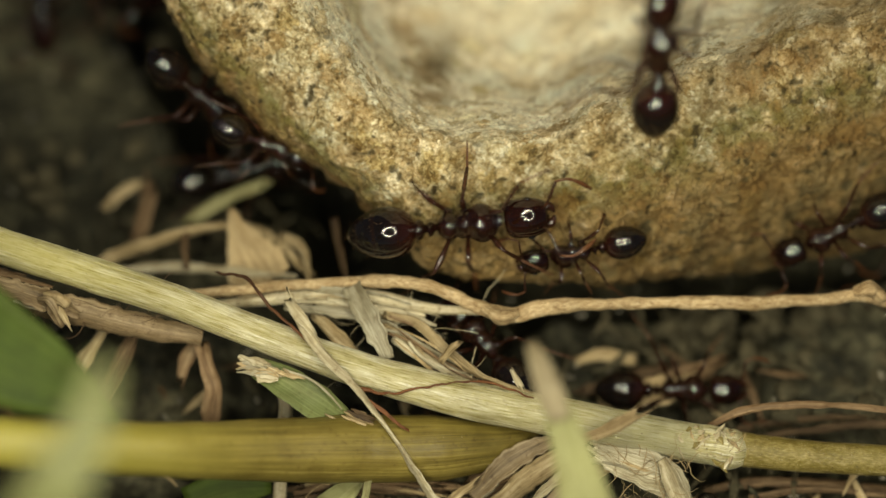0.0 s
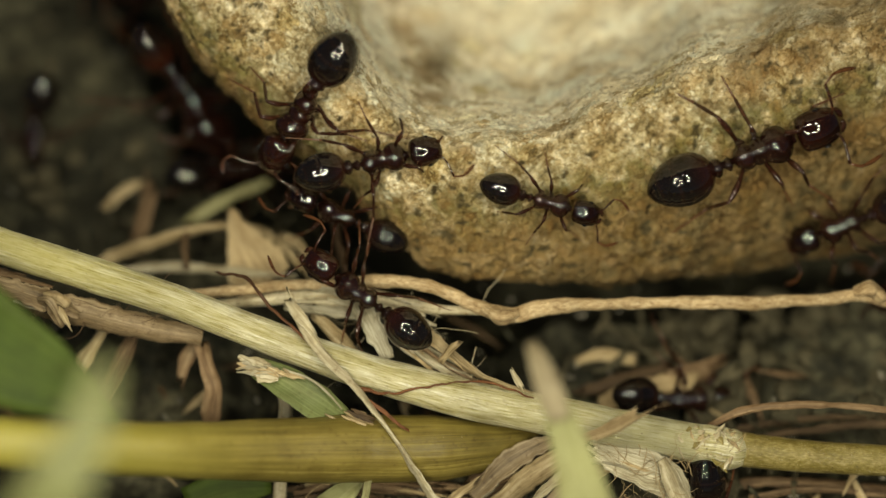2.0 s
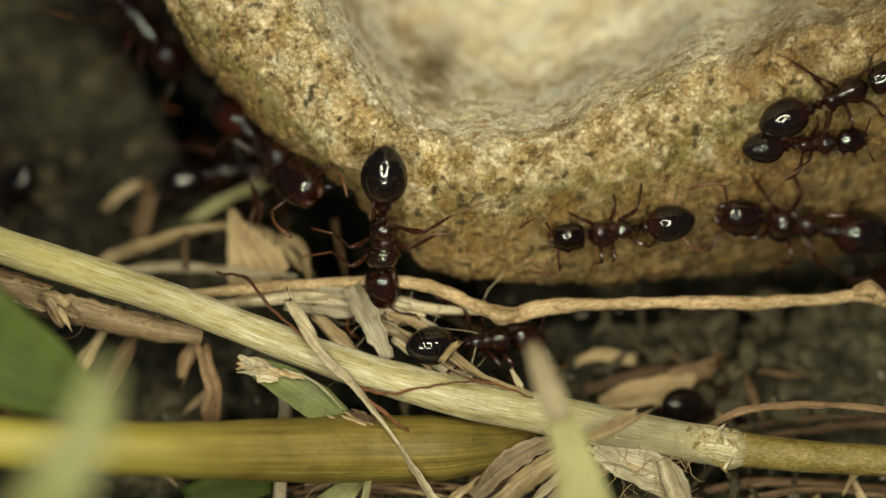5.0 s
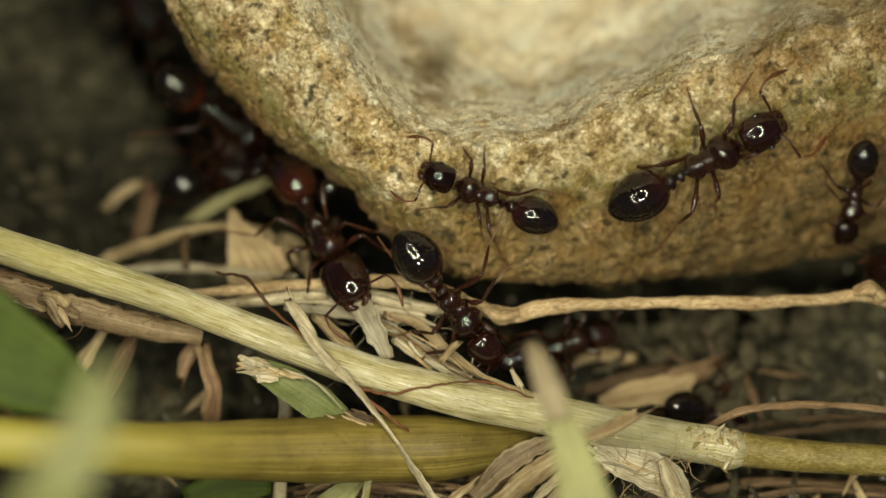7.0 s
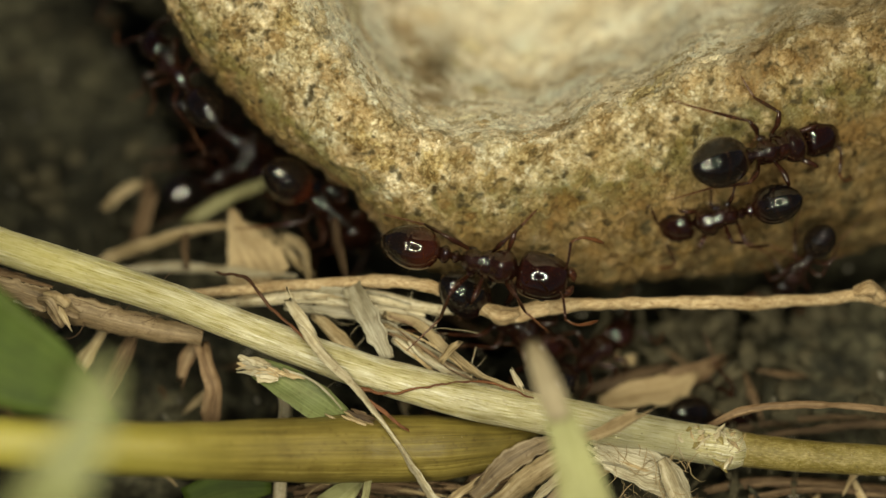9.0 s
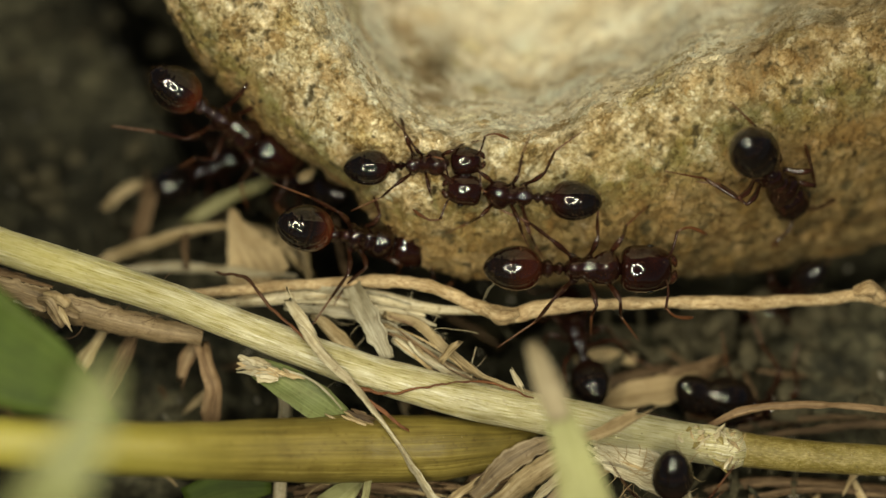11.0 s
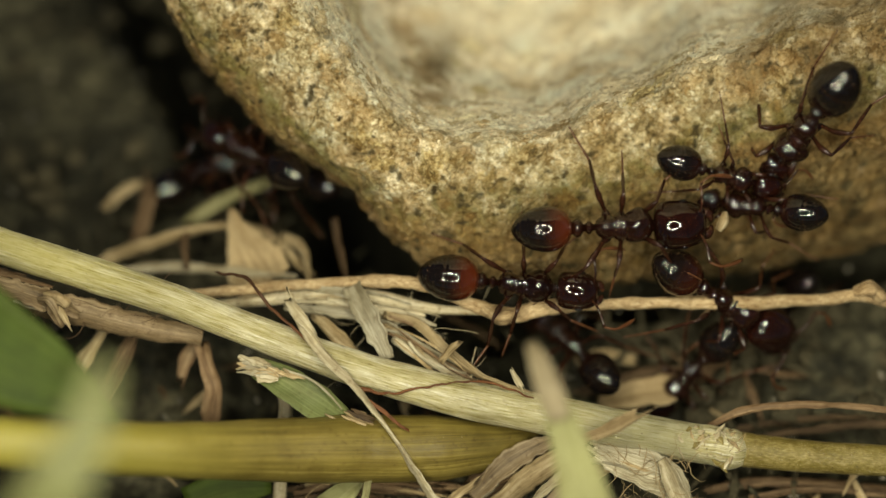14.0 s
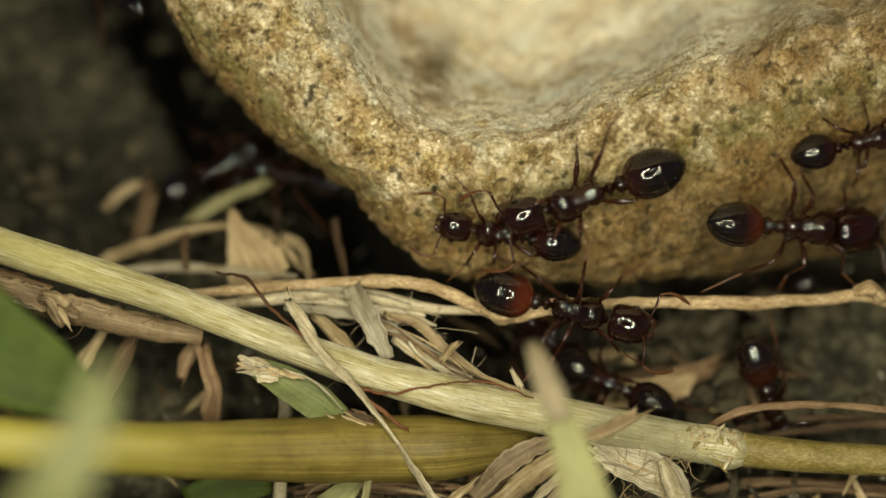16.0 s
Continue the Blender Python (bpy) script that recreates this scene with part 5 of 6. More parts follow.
def specks(name, source, count, size, seed, mat, label, long=0.0):
    """Fuzz or dust sitting on the lit side of a stalk: hairs where long is set, crumbs otherwise. One part of its thing."""
    rnd = random.Random(seed)
    mesh = source.data
    v, f, u = [], [], []
    for k in range(count):
        q = mesh.vertices[rnd.randrange(len(mesh.vertices))]
        n = np.array(q.normal)
        if n[2] < -0.2:
            continue
        p = np.array(q.co) / MM
        if long:
            spike(v, f, u, p, p + n * long * rnd.uniform(0.5, 1.2) + np.array([rnd.uniform(-0.03, 0.03) for _ in range(3)]), 0.006)
        else:
            r = size * rnd.uniform(0.4, 1.2)
            c0 = p + n * r * 0.4
            k0 = len(v)
            for d in ((1, 0, 0), (-1, 0, 0), (0, 1, 0), (0, -1, 0), (0, 0, 1), (0, 0, -1)):
                v.append(c0 + np.array(d) * r * rnd.uniform(0.6, 1.3))
                u.append((rnd.random(), rnd.random()))
            for a, b, c in ((0, 2, 4), (2, 1, 4), (1, 3, 4), (3, 0, 4), (2, 0, 5), (1, 2, 5), (3, 1, 5), (0, 3, 5)):
                f.append((k0 + a, k0 + b, k0 + c))
    ob = part(name, mesh_from(name, np.array(v) * MM, f, mat, True, u), source, label)
    return tagged(ob, kind="stuff")


for piece in [o for o in dry_grass.children if o.name.startswith("internode")]:
    specks("fuzz", piece, 900, 0, 3, PALE, "short pale fuzz", long=0.07)
    specks("dust", piece, 260, 0.02, 4, PALE, "pale dust crumbs")
    specks("dirt", piece, 60, 0.022, 5, BROWN, "dark dirt crumbs")
for piece in [o for o in green_grass.children if o.name.startswith("internode")]:
    specks("dust", piece, 70, 0.025, 6, PALE, "pale dust crumbs")

# ---- movement ----
def steps(*rows):
    """Rows of seconds, place in the slanted plane and turn, as poses."""
    return [(t, SLANT @ pose(a * MM, b * MM, c * MM, rx, ry, rz)) for t, a, b, c, rz, ry, rx in rows]


def march(ant, rows):
    """Key an ant along its way, its legs in two alternating threes and its feelers swaying."""
    walk(ant, rows)
    size = ant.scale[0]
    when = np.array([r[0] for r in rows])
    way = np.array([r[1].translation for r in rows]) / MM
    times = np.arange(0, 16.01, 0.1)
    here = np.stack([np.interp(times, when, way[:, k]) for k in range(3)], 1)
    pace = np.concatenate([[0], np.linalg.norm(np.diff(here, axis=0), axis=1)])
    gone = np.cumsum(pace)
    rnd = random.Random(round(way[0, 0] * 100) + round(size * 1000))
    legs = [o for o in ant.children if o.name.startswith("leg")]
    for n, leg in enumerate(legs):
        home = leg.matrix_basis.copy()
        rest, dip, beat = rnd.uniform(-24, 24), rnd.uniform(-16, 22), (n // 2 + n % 2) % 2 * math.pi
        keys, last = [], None
        for i, t in enumerate(times):
            swing = math.sin(gone[i] / (1.25 * size) * math.pi + beat)
            lift = max(0, math.cos(gone[i] / (1.25 * size) * math.pi + beat)) * 7
            if pace[i] < 0.02 and 0 < i < len(times) - 1 and pace[min(i + 1, len(times) - 1)] < 0.02:
                continue
            side = 1 if home.translation.y > 0 else -1
            keys.append((float(t), home @ pose(0, 0, 0, side * (lift + dip - 3), 0, rest - side * 19 * swing)))
        walk(leg, keys)
    for feeler in (o for o in ant.children if o.name.startswith("antenna")):
        home = feeler.matrix_basis.copy()
        start = rnd.uniform(0, 6)
        walk(feeler, [(float(t), home @ pose(0, 0, 0, 7 * math.sin(t * 3.1 + start), 0, 16 * math.sin(t * 2.3 + start * 2) + 5 * math.sin(t * 7 + start))) for t in times[::3]]
             + [(16.0, home)])


def motions():
    march(ant_a, steps(
        (0.00, 6.44, 5.67, 5.54, 90, -46, 24),
        (0.20, 5.95, 6.14, 7.10, 104, -42, 16),
        (0.50, 3.76, 7.03, 9.39, 140, -42, -20),
        (0.75, 0.66, 6.94, 10.00, 181, 26, -24),
        (1.00, -2.44, 6.05, 6.40, 200, 36, -20),
        (1.25, -2.78, 5.18, 3.40, 240, 40, -7),
        (1.50, -3.23, 4.33, 1.13, 279, 40, 6),
        (2.00, -4.40, 4.48, 0.70, 236, 32, 0),
        (2.50, -6.08, 4.10, 0.30, 200, 27, 0),
        (3.00, -6.08, 4.46, 0.30, 182, 25, 0),
        (3.50, -5.63, 3.65, 0.30, 199, 25, 0),
        (4.00, -3.42, 1.85, 0.60, 266, 28, 0),
        (4.20, -2.78, 1.18, 0.70, 267, 29, 0),
        (6.30, -0.97, -0.21, 0.60, 295, 19, 0),
        (6.50, -0.23, -0.70, 0.60, 308, 19, 0),
        (7.00, 0.29, -1.73, 0.60, 307, 25, 0),
        (7.50, 0.82, -1.32, 0.90, 311, 0, 0),
        (8.00, 0.90, -2.85, 1.70, 295, -5, 0),
        (8.50, 0.77, -3.12, 1.70, 272, -8, 0),
        (9.00, 2.08, -2.36, -1.60, 326, 34, 0),
        (9.20, 2.58, -2.59, -1.60, 333, 25, 0),
        (10.00, 6.26, -4.27, -3.20, 337, 29, 0),
        (10.80, 10.11, -5.21, -3.40, 343, 32, 0),
        (11.60, 14.28, -5.76, -3.20, 352, 31, 0),
        (12.20, 18.53, -6.49, -3.00, 353, 27, 0),
        (16.00, 20.39, -6.58, -3.00, 356, 27, 0)))
    march(ant_b, steps(
        (0.00, 1.37, -3.09, -1.40, 128, 35, 0),
        (0.20, 1.13, -2.62, -0.90, 122, 28, 0),
        (0.50, 0.93, -2.66, -0.80, 134, 24, 0),
        (1.00, 0.08, -2.70, 0.00, 179, 27, 0),
        (1.50, -1.14, -2.02, 0.60, 167, 0, 0),
        (2.00, -2.49, -1.52, 0.60, 144, 0, 0),
        (2.50, -3.39, -1.28, 0.40, 139, 0, 0),
        (3.00, -1.81, -1.83, 0.90, 78, 17, 0),
        (3.50, -1.78, -1.65, 0.90, 86, 0, 0),
        (4.00, -0.87, -2.33, 0.80, 39, 15, 0),
        (4.20, -0.25, -2.45, 0.60, 21, 16, 0),
        (5.20, 1.57, -3.08, -1.00, 4, 25, 0),
        (6.30, 3.97, -3.38, -1.80, 2, 25, 0),
        (6.50, 3.87, -3.26, -1.80, 3, 30, 0),
        (7.00, 3.84, -3.16, -2.00, 15, 35, 0),
        (7.50, 4.07, -3.27, -2.00, 17, 36, 0),
        (8.00, 4.66, -3.22, -2.00, 26, 31, 0),
        (8.50, 4.63, -3.46, -2.20, 34, 38, 0),
        (9.00, 4.78, -3.57, -2.40, 36, 38, 0),
        (9.20, 4.92, -3.86, -2.40, 14, 38, 0),
        (10.25, 4.68, -3.42, -2.60, 62, 38, 0),
        (11.30, 4.44, -2.98, -2.80, 110, 38, 0),
        (11.50, 4.48, -3.04, -2.80, 107, 38, 0),
        (12.50, 4.47, -3.04, -2.80, 113, 38, 0),
        (14.00, 4.20, -3.09, -2.80, 133, 38, 0),
        (14.50, 4.15, -3.03, -2.80, 139, 38, 0),
        (15.00, 3.65, -2.96, -3.00, 135, 38, 0),
        (16.00, 3.28, -2.78, -3.20, 135, 38, 0)))
    march(ant_c, steps(
        (0.00, 7.57, -4.61, -2.60, 0, 0, 0),
        (0.20, 7.68, -4.63, -2.60, -1, 0, 0),
        (0.50, 7.75, -4.88, -2.60, -6, 27, 0),
        (1.00, 7.63, -4.76, -2.80, 2, 30, 0),
        (1.50, 7.67, -4.90, -2.80, 5, 32, 0),
        (2.00, 7.84, -4.92, -2.80, -5, 26, 0),
        (2.50, 8.09, -4.70, -2.80, -12, 27, 0),
        (3.00, 8.16, -4.73, -2.90, -12, 37, 0),
        (3.50, 8.60, -4.72, -3.00, 7, 38, 0),
        (4.00, 8.73, -5.13, -3.20, -9, 38, 0),
        (4.20, 8.97, -5.28, -3.20, -13, 38, 0),
        (6.30, 9.22, -5.47, -3.30, -11, 38, 0),
        (8.50, 9.26, -5.56, -3.30, -9, 38, 0),
        (9.20, 9.46, -5.65, -3.30, -9, 38, 0),
        (11.30, 9.13, -5.53, -3.00, -41, 38, 0),
        (11.50, 8.75, -4.99, -2.80, -34, 38, 0),
        (12.00, 8.72, -4.62, -2.80, -68, 38, 0),
        (12.50, 8.68, -4.41, -2.80, -68, 37, 0),
        (13.00, 8.44, -3.97, -2.80, -62, 35, 0),
        (13.50, 8.32, -4.25, -2.80, -72, 35, 0),
        (14.00, 8.06, -4.13, -2.70, -130, 32, 0),
        (14.50, 7.67, -4.62, -2.70, -178, 32, 0),
        (15.00, 6.54, -4.21, -2.50, -203, 24, 0),
        (15.50, 5.61, -4.24, -2.20, -202, 18, 0),
        (16.00, 5.32, -4.31, -2.00, -205, 25, 0)))
    march(ant_d, steps(
        (0.00, 0.38, 0.75, 0.48, 6, -9, 15),
        (0.20, 1.63, 0.96, 0.54, 6, -2, 13),
        (0.50, 2.97, 1.05, 0.50, 3, 3, 13),
        (1.00, 5.56, 1.27, 0.35, 0, 7, 16),
        (1.50, 7.81, 2.19, 0.46, 18, 0, 15),
        (2.00, 9.73, 2.99, 0.50, 21, -0, 13),
        (2.50, 11.28, 3.00, 0.26, 3, 8, 15),
        (3.00, 11.99, 2.70, -0.02, -11, 15, 16),
        (3.50, 13.74, 3.11, 0.32, -25, 48, 14),
        (4.00, 13.95, 1.92, -0.44, -73, 48, 2),
        (4.20, 14.17, 1.34, -0.88, -75, 48, 1),
        (5.00, 17.33, -0.54, -3.57, -36, 42, 19),
        (6.00, 23.68, -1.93, -7.35, -11, 25, -4),
        (16.00, 25.84, -2.34, -8.17, 0, 1, 0)))
    march(ant_e, steps(
        (0.00, 4.37, -0.09, -0.60, -168, -1, -21),
        (0.20, 3.95, 0.14, -0.39, -173, -4, -19),
        (0.50, 3.18, 0.20, -0.25, -180, -6, -18),
        (1.00, 1.58, 0.22, -0.12, -194, -9, -16),
        (1.50, -0.93, 0.21, -0.43, -191, 20, -23),
        (2.00, -3.16, 1.02, -0.80, -205, 0, 0),
        (2.50, -4.38, 1.86, -2.00, -213, 28, 0),
        (3.00, -4.54, 2.06, -3.00, -202, 29, 0),
        (3.50, -5.39, 2.54, -4.00, -199, 31, 0),
        (4.00, -6.17, 2.46, -4.50, -193, 32, 0),
        (4.20, -5.65, 2.46, -4.50, -194, 33, 0),
        (6.30, -5.25, 2.47, -5.00, -193, 32, 0),
        (11.00, -4.92, 2.25, -5.00, -196, 33, 0),
        (14.00, -5.20, 2.45, -5.00, -195, 33, 0),
        (16.00, -5.09, 2.47, -5.00, -193, 32, 0)))
    march(ant_f, steps(
        (0.00, -5.71, 3.39, -1.60, -21, 33, 0),
        (0.20, -4.21, 2.68, -0.90, -19, 27, 0),
        (0.50, -2.20, 2.04, 0.22, -2, -32, 18),
        (1.00, 0.07, 1.90, 0.47, 4, -2, 5),
        (1.50, 1.75, 1.88, 0.46, -6, 2, 5),
        (2.00, 3.20, 1.52, 0.33, -16, 8, 9),
        (2.50, 4.84, 1.63, 0.25, 6, 2, 12),
        (3.00, 7.05, 1.68, 0.02, -2, 10, 15),
        (3.50, 8.56, 2.05, -0.06, 7, 6, 16),
        (4.00, 9.64, 2.32, -0.12, -2, 11, 16),
        (4.20, 10.36, 2.68, -0.06, 5, 7, 15),
        (5.00, 11.62, 3.35, 0.03, 5, 6, 14),
        (5.80, 12.13, 3.52, 0.25, -21, 48, 12),
        (6.30, 12.67, 2.97, -0.08, -40, 48, 10),
        (6.50, 12.80, 2.72, -0.24, -81, 48, -3),
        (7.00, 13.28, 1.70, -1.18, -98, 34, -10),
        (7.50, 12.82, 0.84, -1.48, -108, 48, -15),
        (8.00, 11.75, 0.02, -1.89, -115, 48, -18),
        (8.50, 11.55, -0.44, -2.22, -120, 48, -20),
        (9.20, 11.75, -0.60, -2.41, -119, 48, -20),
        (11.30, 11.34, -1.74, -5.00, -138, 35, 0),
        (11.60, 11.34, -1.74, -5.00, -138, 35, 0),
        (13.00, 11.25, -2.09, -6.00, -135, 34, 0),
        (16.00, 11.25, -2.09, -6.00, -135, 34, 0)))
    march(ant_g, steps(
        (0.00, 12.76, 0.57, -1.70, -155, 14, 0),
        (0.50, 12.32, 0.29, -1.70, -152, 0, 0),
        (1.00, 12.24, 0.04, -1.90, -141, 16, 0),
        (1.50, 12.54, 0.06, -1.90, -141, 0, 0),
        (2.00, 13.16, 0.84, -1.60, -158, 25, 0),
        (2.50, 12.49, 1.16, -1.07, -178, 19, -22),
        (3.00, 12.47, 0.93, -1.22, -175, 23, -23),
        (3.50, 11.06, 0.76, -1.04, -172, 24, -23),
        (4.00, 9.15, 0.53, -1.04, -171, -6, -23),
        (4.20, 8.14, 0.55, -0.80, -167, -3, -22),
        (5.20, 5.12, 0.56, -0.24, -173, -4, -19),
        (6.30, 2.60, 0.41, -0.02, -178, -4, -16),
        (6.50, 2.78, 0.80, 0.15, -188, -8, -14),
        (7.00, 1.38, 1.67, 0.51, -202, -6, -6),
        (7.50, -0.97, 2.74, 0.62, -196, 1, -4),
        (8.00, -4.87, 4.43, 0.40, -199, 0, 0),
        (8.50, -6.91, 4.69, -0.30, -198, 24, 0),
        (9.00, -8.70, 5.69, -3.00, -231, 30, 0),
        (9.20, -8.84, 6.10, -3.20, -231, 31, 0),
        (10.00, -11.31, 9.04, -6.00, -235, 28, 0),
        (11.00, -13.74, 12.30, -9.00, -239, 30, 0),
        (16.00, -15.08, 15.02, -10.00, -239, 30, 0)))
    march(ant_h, steps(
        (0.00, -7.98, 5.02, -3.50, -41, 35, 0),
        (0.50, -6.91, 3.97, -3.00, -33, 35, 0),
        (1.00, -4.86, 2.62, -2.00, -15, 34, 0),
        (1.50, -3.60, 2.10, -0.50, -6, 35, 0),
        (2.00, -2.18, 2.76, 0.82, 12, 13, 6),
        (2.50, 0.26, 1.94, 0.57, -2, -1, 5),
        (3.00, 3.04, 2.70, 0.62, 6, 0, 5),
        (3.50, 4.60, 2.79, 0.60, 14, -0, 4),
        (4.00, 6.79, 3.00, 0.57, 13, 1, 5),
        (4.20, 7.39, 3.42, 0.59, 19, 0, 4),
        (4.80, 11.11, 4.40, 0.53, 22, -0, 7),
        (5.60, 16.22, 6.19, 0.50, 21, 4, 6),
        (6.40, 20.68, 7.63, -0.62, 15, 25, 9),
        (16.00, 21.69, 8.03, -1.07, 15, 29, 10)))
    march(ant_k, steps(
        (0.00, 17.69, 0.11, -4.00, 176, 29, 0),
        (4.40, 16.57, 0.30, -3.00, 176, 29, 0),
        (5.00, 11.61, 0.75, -1.31, 173, -18, -22),
        (5.60, 7.83, 1.28, 0.19, 157, 8, -15),
        (5.90, 6.99, 1.85, 0.65, 103, 9, 2),
        (6.10, 6.98, 1.98, 0.71, 48, 24, 13),
        (6.30, 7.47, 1.76, 0.19, 3, 8, 16),
        (6.50, 7.53, 1.88, 0.24, 8, 5, 16),
        (7.00, 8.15, 2.68, 0.48, 28, -3, 12),
        (7.50, 9.24, 3.64, 0.63, 36, -3, 7),
        (8.00, 10.08, 3.98, 0.63, 32, -2, 7),
        (8.50, 10.50, 3.47, 0.45, 21, -0, 12),
        (9.00, 10.37, 3.14, 0.67, 14, 34, 14),
        (9.20, 11.22, 3.02, 0.49, 10, 40, 15),
        (10.20, 11.05, 2.57, 0.30, -17, 48, 14),
        (11.30, 10.35, 2.16, 0.50, -48, 60, 8),
        (12.00, 10.33, 2.10, 0.50, -49, 60, 7),
        (12.50, 10.30, 2.10, 0.50, -49, 60, 7),
        (12.75, 9.63, 2.40, 0.29, -97, 27, -3),
        (13.00, 9.26, 2.64, 0.30, -144, 7, -14),
        (13.50, 11.26, 3.00, 0.47, -121, 48, -12),
        (14.00, 11.37, 3.75, 0.76, -123, 47, -10),
        (14.50, 12.26, 4.36, 0.52, -132, 8, -9),
        (15.00, 11.79, 4.82, 0.67, -158, 0, -6),
        (15.50, 7.69, 3.26, 0.67, -157, 0, -6),
        (16.00, 4.58, 1.70, 0.50, -161, 2, -11)))
    march(ant_m, steps(
        (0.00, -10.94, 10.69, -7.00, -68, 38, 0),
        (1.00, -9.57, 8.57, -4.00, -66, 38, 0),
        (1.50, -9.24, 7.09, -5.50, -68, 38, 0),
        (2.00, -8.86, 5.38, -6.50, -56, 36, 0),
        (2.50, -8.96, 5.40, -6.00, -47, 38, 0),
        (3.00, -8.64, 5.89, -5.00, 14, -36, 0),
        (3.50, -8.23, 5.72, -4.00, -13, -40, 0),
        (4.00, -7.29, 5.29, -3.40, -41, -40, 0),
        (4.20, -6.87, 4.73, -3.00, -46, -40, 0),
        (5.20, -5.60, 3.13, -2.80, -45, -40, 0),
        (6.30, -4.49, 1.81, -2.60, -46, -38, 0),
        (6.50, -4.63, 1.57, -2.40, -54, -36, 0),
        (7.00, -4.00, 0.63, -1.40, -61, -28, 0),
        (7.50, -2.80, 0.42, -0.20, -25, -10, 0),
        (8.00, -1.73, 0.11, 0.70, -16, 23, 0),
        (8.50, -0.38, 0.03, 0.80, -1, 0, 0),
        (9.00, 1.09, -0.40, 0.80, -13, 0, 0),
        (9.20, 1.62, 0.07, 0.80, -11, 0, 0),
        (10.20, 3.14, -0.52, 0.80, -5, 0, 0),
        (11.30, 4.82, -0.71, 0.70, -1, 14, 0),
        (11.50, 5.13, -0.94, 0.70, -7, 16, 0),
        (12.00, 5.92, -0.83, 0.60, -1, 19, 0),
        (12.50, 6.89, -0.49, 0.20, -4, 21, 0),
        (13.00, 7.85, -0.97, -0.20, -17, 25, 0),
        (13.50, 8.51, -1.31, -0.60, -20, 25, 0),
        (14.00, 9.08, -1.70, -0.90, -31, 26, 0),
        (14.50, 10.07, -2.17, -1.20, -41, 27, 0),
        (15.00, 10.73, -2.72, -1.80, -43, 28, 0),
        (15.50, 11.34, -4.45, -2.40, -42, 20, 0),
        (16.00, 10.85, -5.31, -2.60, -68, 31, 0)))
    march(ant_n, steps(
        (0.00, -16.32, 12.20, -9.00, -32, 38, 0),
        (9.40, -12.46, 10.77, -6.00, -49, 38, 0),
        (10.40, -9.00, 6.71, -3.00, -51, 36, 0),
        (11.30, -5.65, 2.79, -0.40, -28, 29, 0),
        (11.50, -4.50, 1.90, 0.20, -30, 28, 0),
        (12.00, -2.28, 0.86, 0.90, -27, 18, 0),
        (12.50, 0.52, 0.53, 1.10, -12, 0, 0),
        (13.00, 2.87, 0.21, 1.00, -9, 0, 0),
        (13.50, 4.56, 0.44, 1.00, -2, 0, 0),
        (14.00, 5.31, 0.70, 1.00, 2, 0, 0),
        (14.50, 6.27, 0.42, 0.90, -1, 0, 0),
        (15.00, 7.56, -0.00, 0.70, -9, 0, 0),
        (15.50, 8.82, 0.31, 0.20, 1, 21, 0),
        (16.00, 11.29, 0.69, -0.20, -3, 20, 0)))
    march(ant_o, steps(
        (0.00, -11.72, 10.59, -7.00, -56, 37, 0),
        (5.00, -10.34, 7.81, -5.00, -51, 33, 0),
        (6.30, -7.81, 4.04, -5.50, -43, 46, 0),
        (6.50, -7.69, 3.98, -5.50, -44, 46, 0),
        (7.00, -7.60, 4.54, -5.20, -36, 46, 0),
        (7.50, -6.41, 3.61, -4.60, -38, 46, 0),
        (8.00, -5.49, 2.68, -5.00, -29, 46, 0),
        (8.50, -4.62, 1.70, -4.60, -39, 46, 0),
        (9.00, -3.97, 1.38, -3.80, -38, 46, 0),
        (9.20, -3.48, 1.20, -3.40, -15, 40, 0),
        (10.30, -2.91, 0.38, -1.60, -17, 32, 0),
        (11.30, -2.26, -0.02, 0.00, -9, 33, 0),
        (11.50, -1.38, -0.43, 0.00, -7, 28, 0),
        (12.00, 0.13, -0.43, 0.00, 3, 15, 0),
        (12.50, 1.31, -0.61, 0.00, -2, 0, 0),
        (13.00, 1.69, -1.19, 0.10, -8, 0, 0),
        (13.50, 1.92, -1.29, 0.10, -11, 0, 0),
        (14.00, 2.25, -1.12, 0.10, -6, 0, 0),
        (14.50, 2.69, -1.03, 0.10, 3, 0, 0),
        (15.00, 3.33, -1.15, 0.10, 3, 0, 0),
        (15.50, 3.58, -1.68, 0.10, -9, 0, 0),
        (16.00, 3.95, -1.91, 0.10, -14, 0, 0)))
    march(ant_p, steps(
        (0.00, 16.28, -2.24, -4.00, 180, 35, 0),
        (7.00, 16.11, -0.91, -3.00, 169, 35, 0),
        (7.50, 15.04, -0.56, -3.00, 169, 36, 0),
        (8.00, 14.49, 1.79, -0.92, 178, 25, -21),
        (8.50, 12.18, 1.96, -0.40, 165, 18, -18),
        (9.00, 9.05, 1.06, -0.33, 194, 27, -21),
        (9.20, 7.73, 0.98, -0.10, 179, 20, -19),
        (10.20, 4.51, 1.27, 0.25, 173, -8, -14),
        (11.30, 1.29, 1.81, 0.57, 175, -2, -5),
        (11.50, 0.72, 1.86, 0.58, 172, -1, -5),
        (12.00, 0.94, 2.44, 0.64, 184, 0, -3),
        (12.50, -0.65, 3.24, 0.72, 165, -0, -9),
        (13.00, -2.15, 3.46, 0.69, 172, 4, -6),
        (13.50, -4.20, 2.75, 0.20, 190, 33, 0),
        (14.00, -6.35, 3.16, -3.00, 154, 37, 0),
        (14.50, -7.78, 5.00, -4.00, 139, 34, 0),
        (15.00, -8.74, 6.34, -4.00, 132, 32, 0),
        (15.50, -10.13, 8.05, -5.00, 123, 33, 0),
        (16.00, -11.12, 9.72, -6.00, 119, 35, 0)))
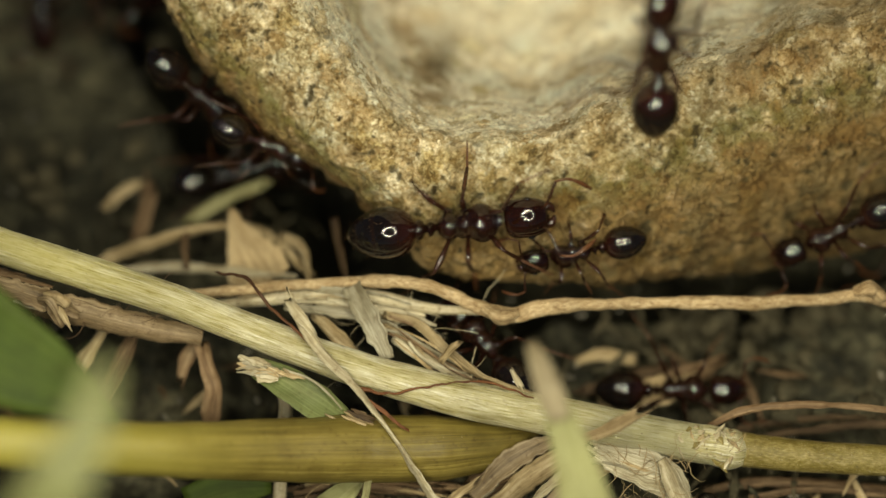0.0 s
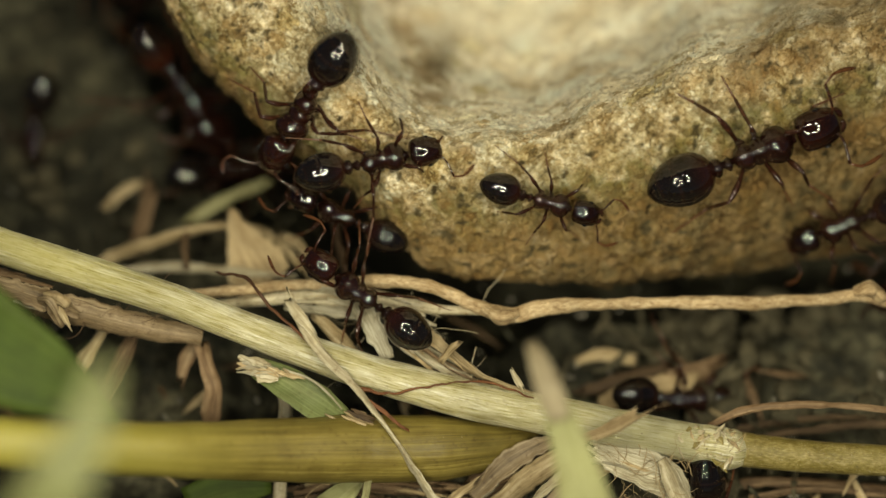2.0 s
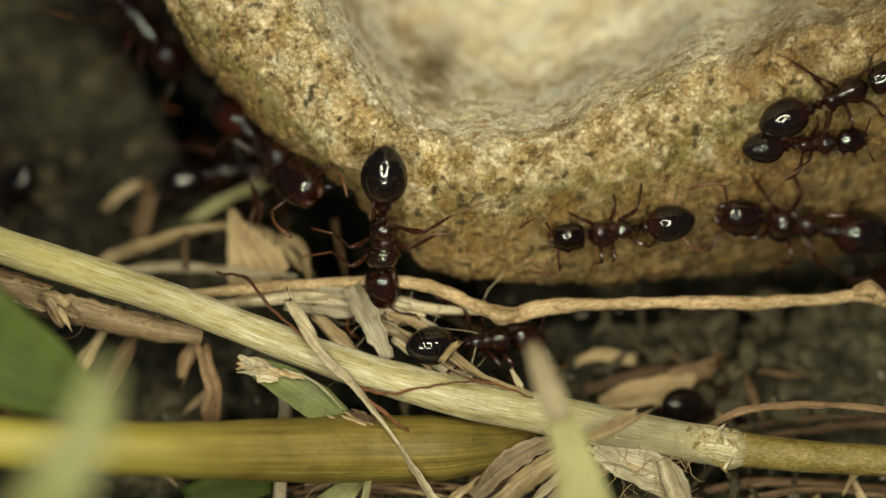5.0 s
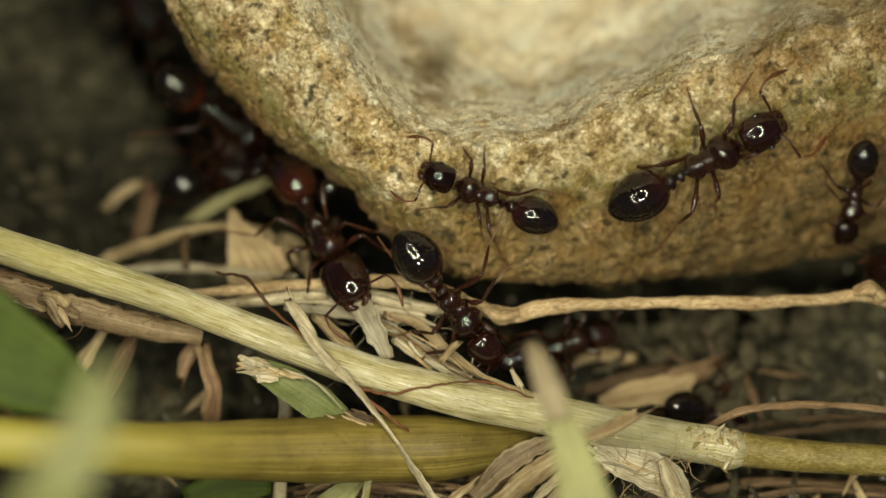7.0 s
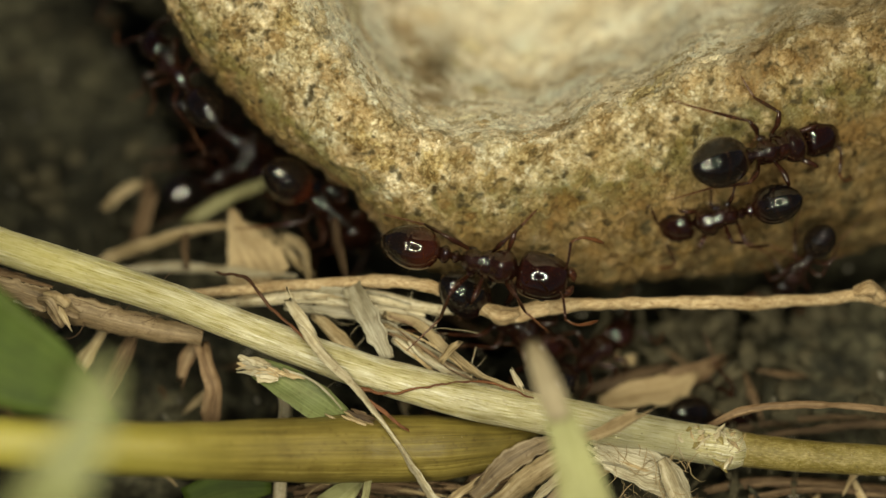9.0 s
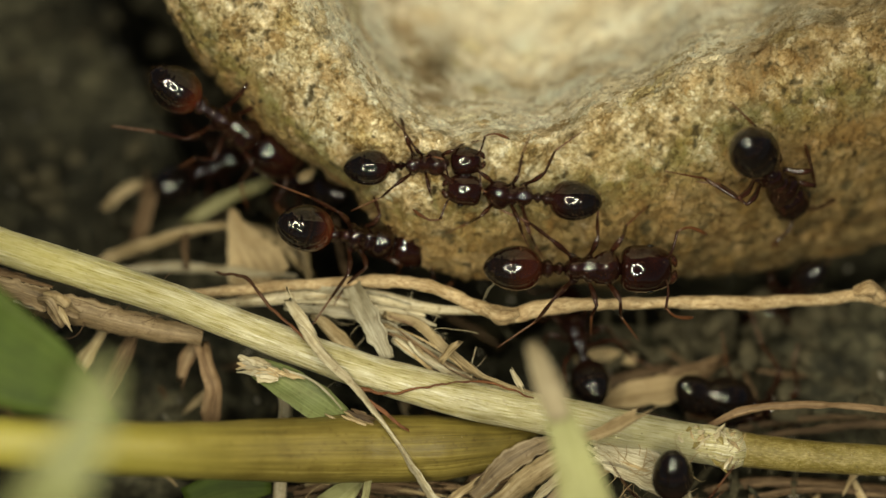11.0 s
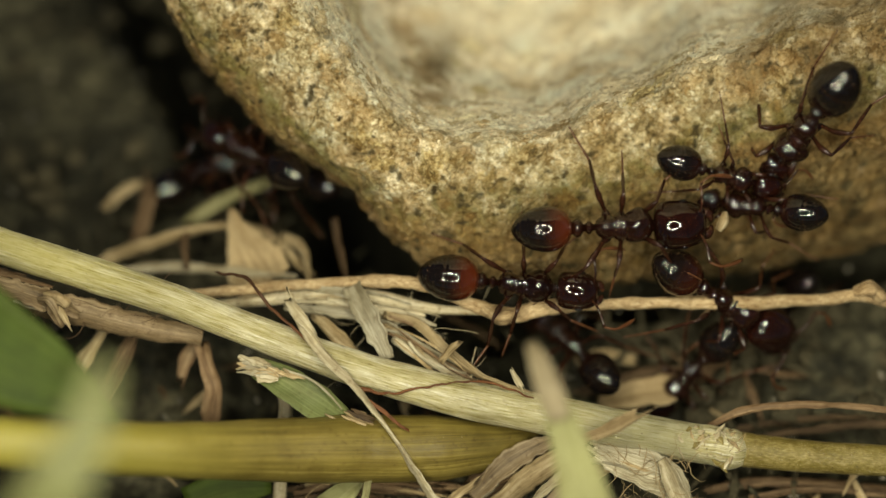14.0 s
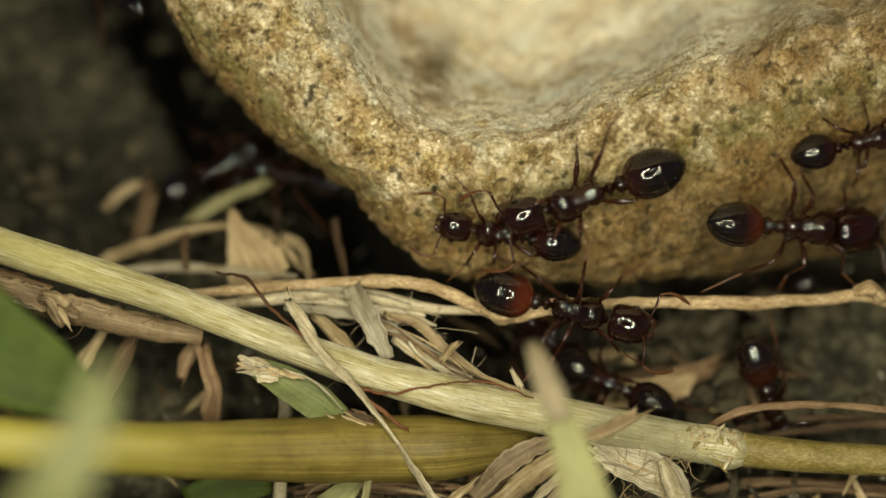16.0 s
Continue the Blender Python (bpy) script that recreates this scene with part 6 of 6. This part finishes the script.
    march(ant_q, steps(
        (0.00, -12.43, 10.21, -8.00, -53, 33, 0),
        (8.00, -10.17, 7.96, -8.00, -52, 29, 0),
        (9.00, -7.51, 4.02, -6.50, -33, 27, 0),
        (9.20, -7.26, 3.87, -5.50, -28, 33, 0),
        (10.30, -3.29, 3.26, 0.64, 3, 10, 8),
        (11.30, 0.20, 2.61, 0.58, 3, -1, 5),
        (11.50, 0.97, 2.63, 0.58, 2, 0, 4),
        (12.00, 3.49, 2.42, 0.53, -4, 2, 4),
        (12.50, 5.05, 2.06, 0.42, 1, 3, 9),
        (13.00, 6.53, 1.84, 0.22, -12, 12, 13),
        (13.50, 8.45, 1.82, -0.11, -16, 18, 15),
        (14.00, 8.96, 2.36, 0.06, -15, 15, 13),
        (14.50, 9.26, 2.40, 0.03, -16, 16, 13),
        (15.00, 9.69, 2.01, -0.24, -22, 21, 14),
        (15.50, 10.72, 3.00, 0.06, 3, 8, 14),
        (16.00, 13.36, 3.44, -0.13, 13, 1, 16)))
    march(ant_r, steps(
        (0.00, -7.01, 2.66, -7.00, 14, 31, 0),
        (1.50, -6.98, 2.69, -7.00, 13, 32, 0),
        (2.00, -7.21, 2.75, -7.00, 9, 31, 0),
        (3.00, -7.37, 2.69, -7.00, 13, 32, 0),
        (6.30, -7.37, 2.68, -7.00, 13, 32, 0),
        (8.50, -7.35, 2.37, -7.00, 19, 31, 0),
        (9.20, -7.55, 2.52, -7.00, 21, 31, 0),
        (11.30, -7.92, 2.81, -7.00, 26, 31, 0),
        (13.00, -7.98, 2.85, -7.00, 31, 27, 0),
        (14.00, -7.97, 2.80, -7.00, 29, 28, 0),
        (15.00, -7.66, 2.78, -7.00, 28, 31, 0),
        (16.00, -7.64, 2.78, -7.00, 29, 32, 0)))
    march(ant_u, steps(
        (0.00, -14.35, 8.96, -10.50, -90, 33, 0),
        (0.50, -14.27, 7.34, -10.30, -87, 33, 0),
        (1.00, -14.18, 6.17, -10.00, -90, 32, 0),
        (1.50, -14.22, 4.50, -9.60, -100, 32, 0),
        (2.00, -14.39, 4.00, -9.40, -105, 32, 0),
        (2.50, -14.63, 3.04, -9.00, -106, 33, 0),
        (3.00, -14.87, 1.79, -8.60, -107, 34, 0),
        (4.20, -15.15, 1.00, -8.20, -114, 33, 0),
        (6.30, -15.84, 0.49, -8.00, -129, 32, 0),
        (7.50, -18.60, -0.57, -7.50, -149, 31, 0),
        (16.00, -19.38, -0.96, -7.50, -149, 31, 0)))
    march(ant_v, steps(
        (0.00, 8.53, -10.13, -0.60, -86, 25, 0),
        (0.50, 8.44, -9.22, -0.60, -86, 25, 0),
        (1.00, 8.63, -8.86, -0.60, -86, 25, 0),
        (2.00, 8.46, -8.93, -0.60, -86, 25, 0),
        (2.60, 7.87, -10.28, -0.30, -106, 24, 0),
        (4.20, 6.83, -11.45, 0.40, -102, 25, 0),
        (10.00, 7.21, -10.82, 1.20, -90, 26, 0),
        (10.80, 7.18, -9.00, 1.60, -88, 26, 0),
        (11.30, 7.20, -8.38, 1.60, -87, 25, 0),
        (11.50, 7.13, -8.66, 1.60, -88, 26, 0),
        (11.90, 7.00, -10.24, 1.60, -90, 26, 0),
        (16.00, 6.87, -11.83, 1.60, -92, 25, 0)))
    march(ant_y, steps(
        (0.00, 19.66, -0.36, -4.00, 172, 23, 0),
        (11.50, 17.50, -0.36, -4.00, 171, 26, 0),
        (12.50, 14.12, -0.17, -3.40, 175, 29, 0),
        (13.00, 11.70, -0.00, -1.78, 168, 12, -23),
        (13.50, 10.83, 0.98, -0.83, 162, 14, -19),
        (14.00, 9.93, 1.37, -0.37, 172, 22, -19),
        (14.50, 8.60, 1.01, -0.33, 175, 20, -20),
        (15.00, 8.28, 0.92, -0.32, 178, 21, -20),
        (15.50, 5.13, 0.36, -0.10, 188, 25, -20),
        (16.00, 2.00, 0.45, 0.04, 171, -8, -15)))

motions()
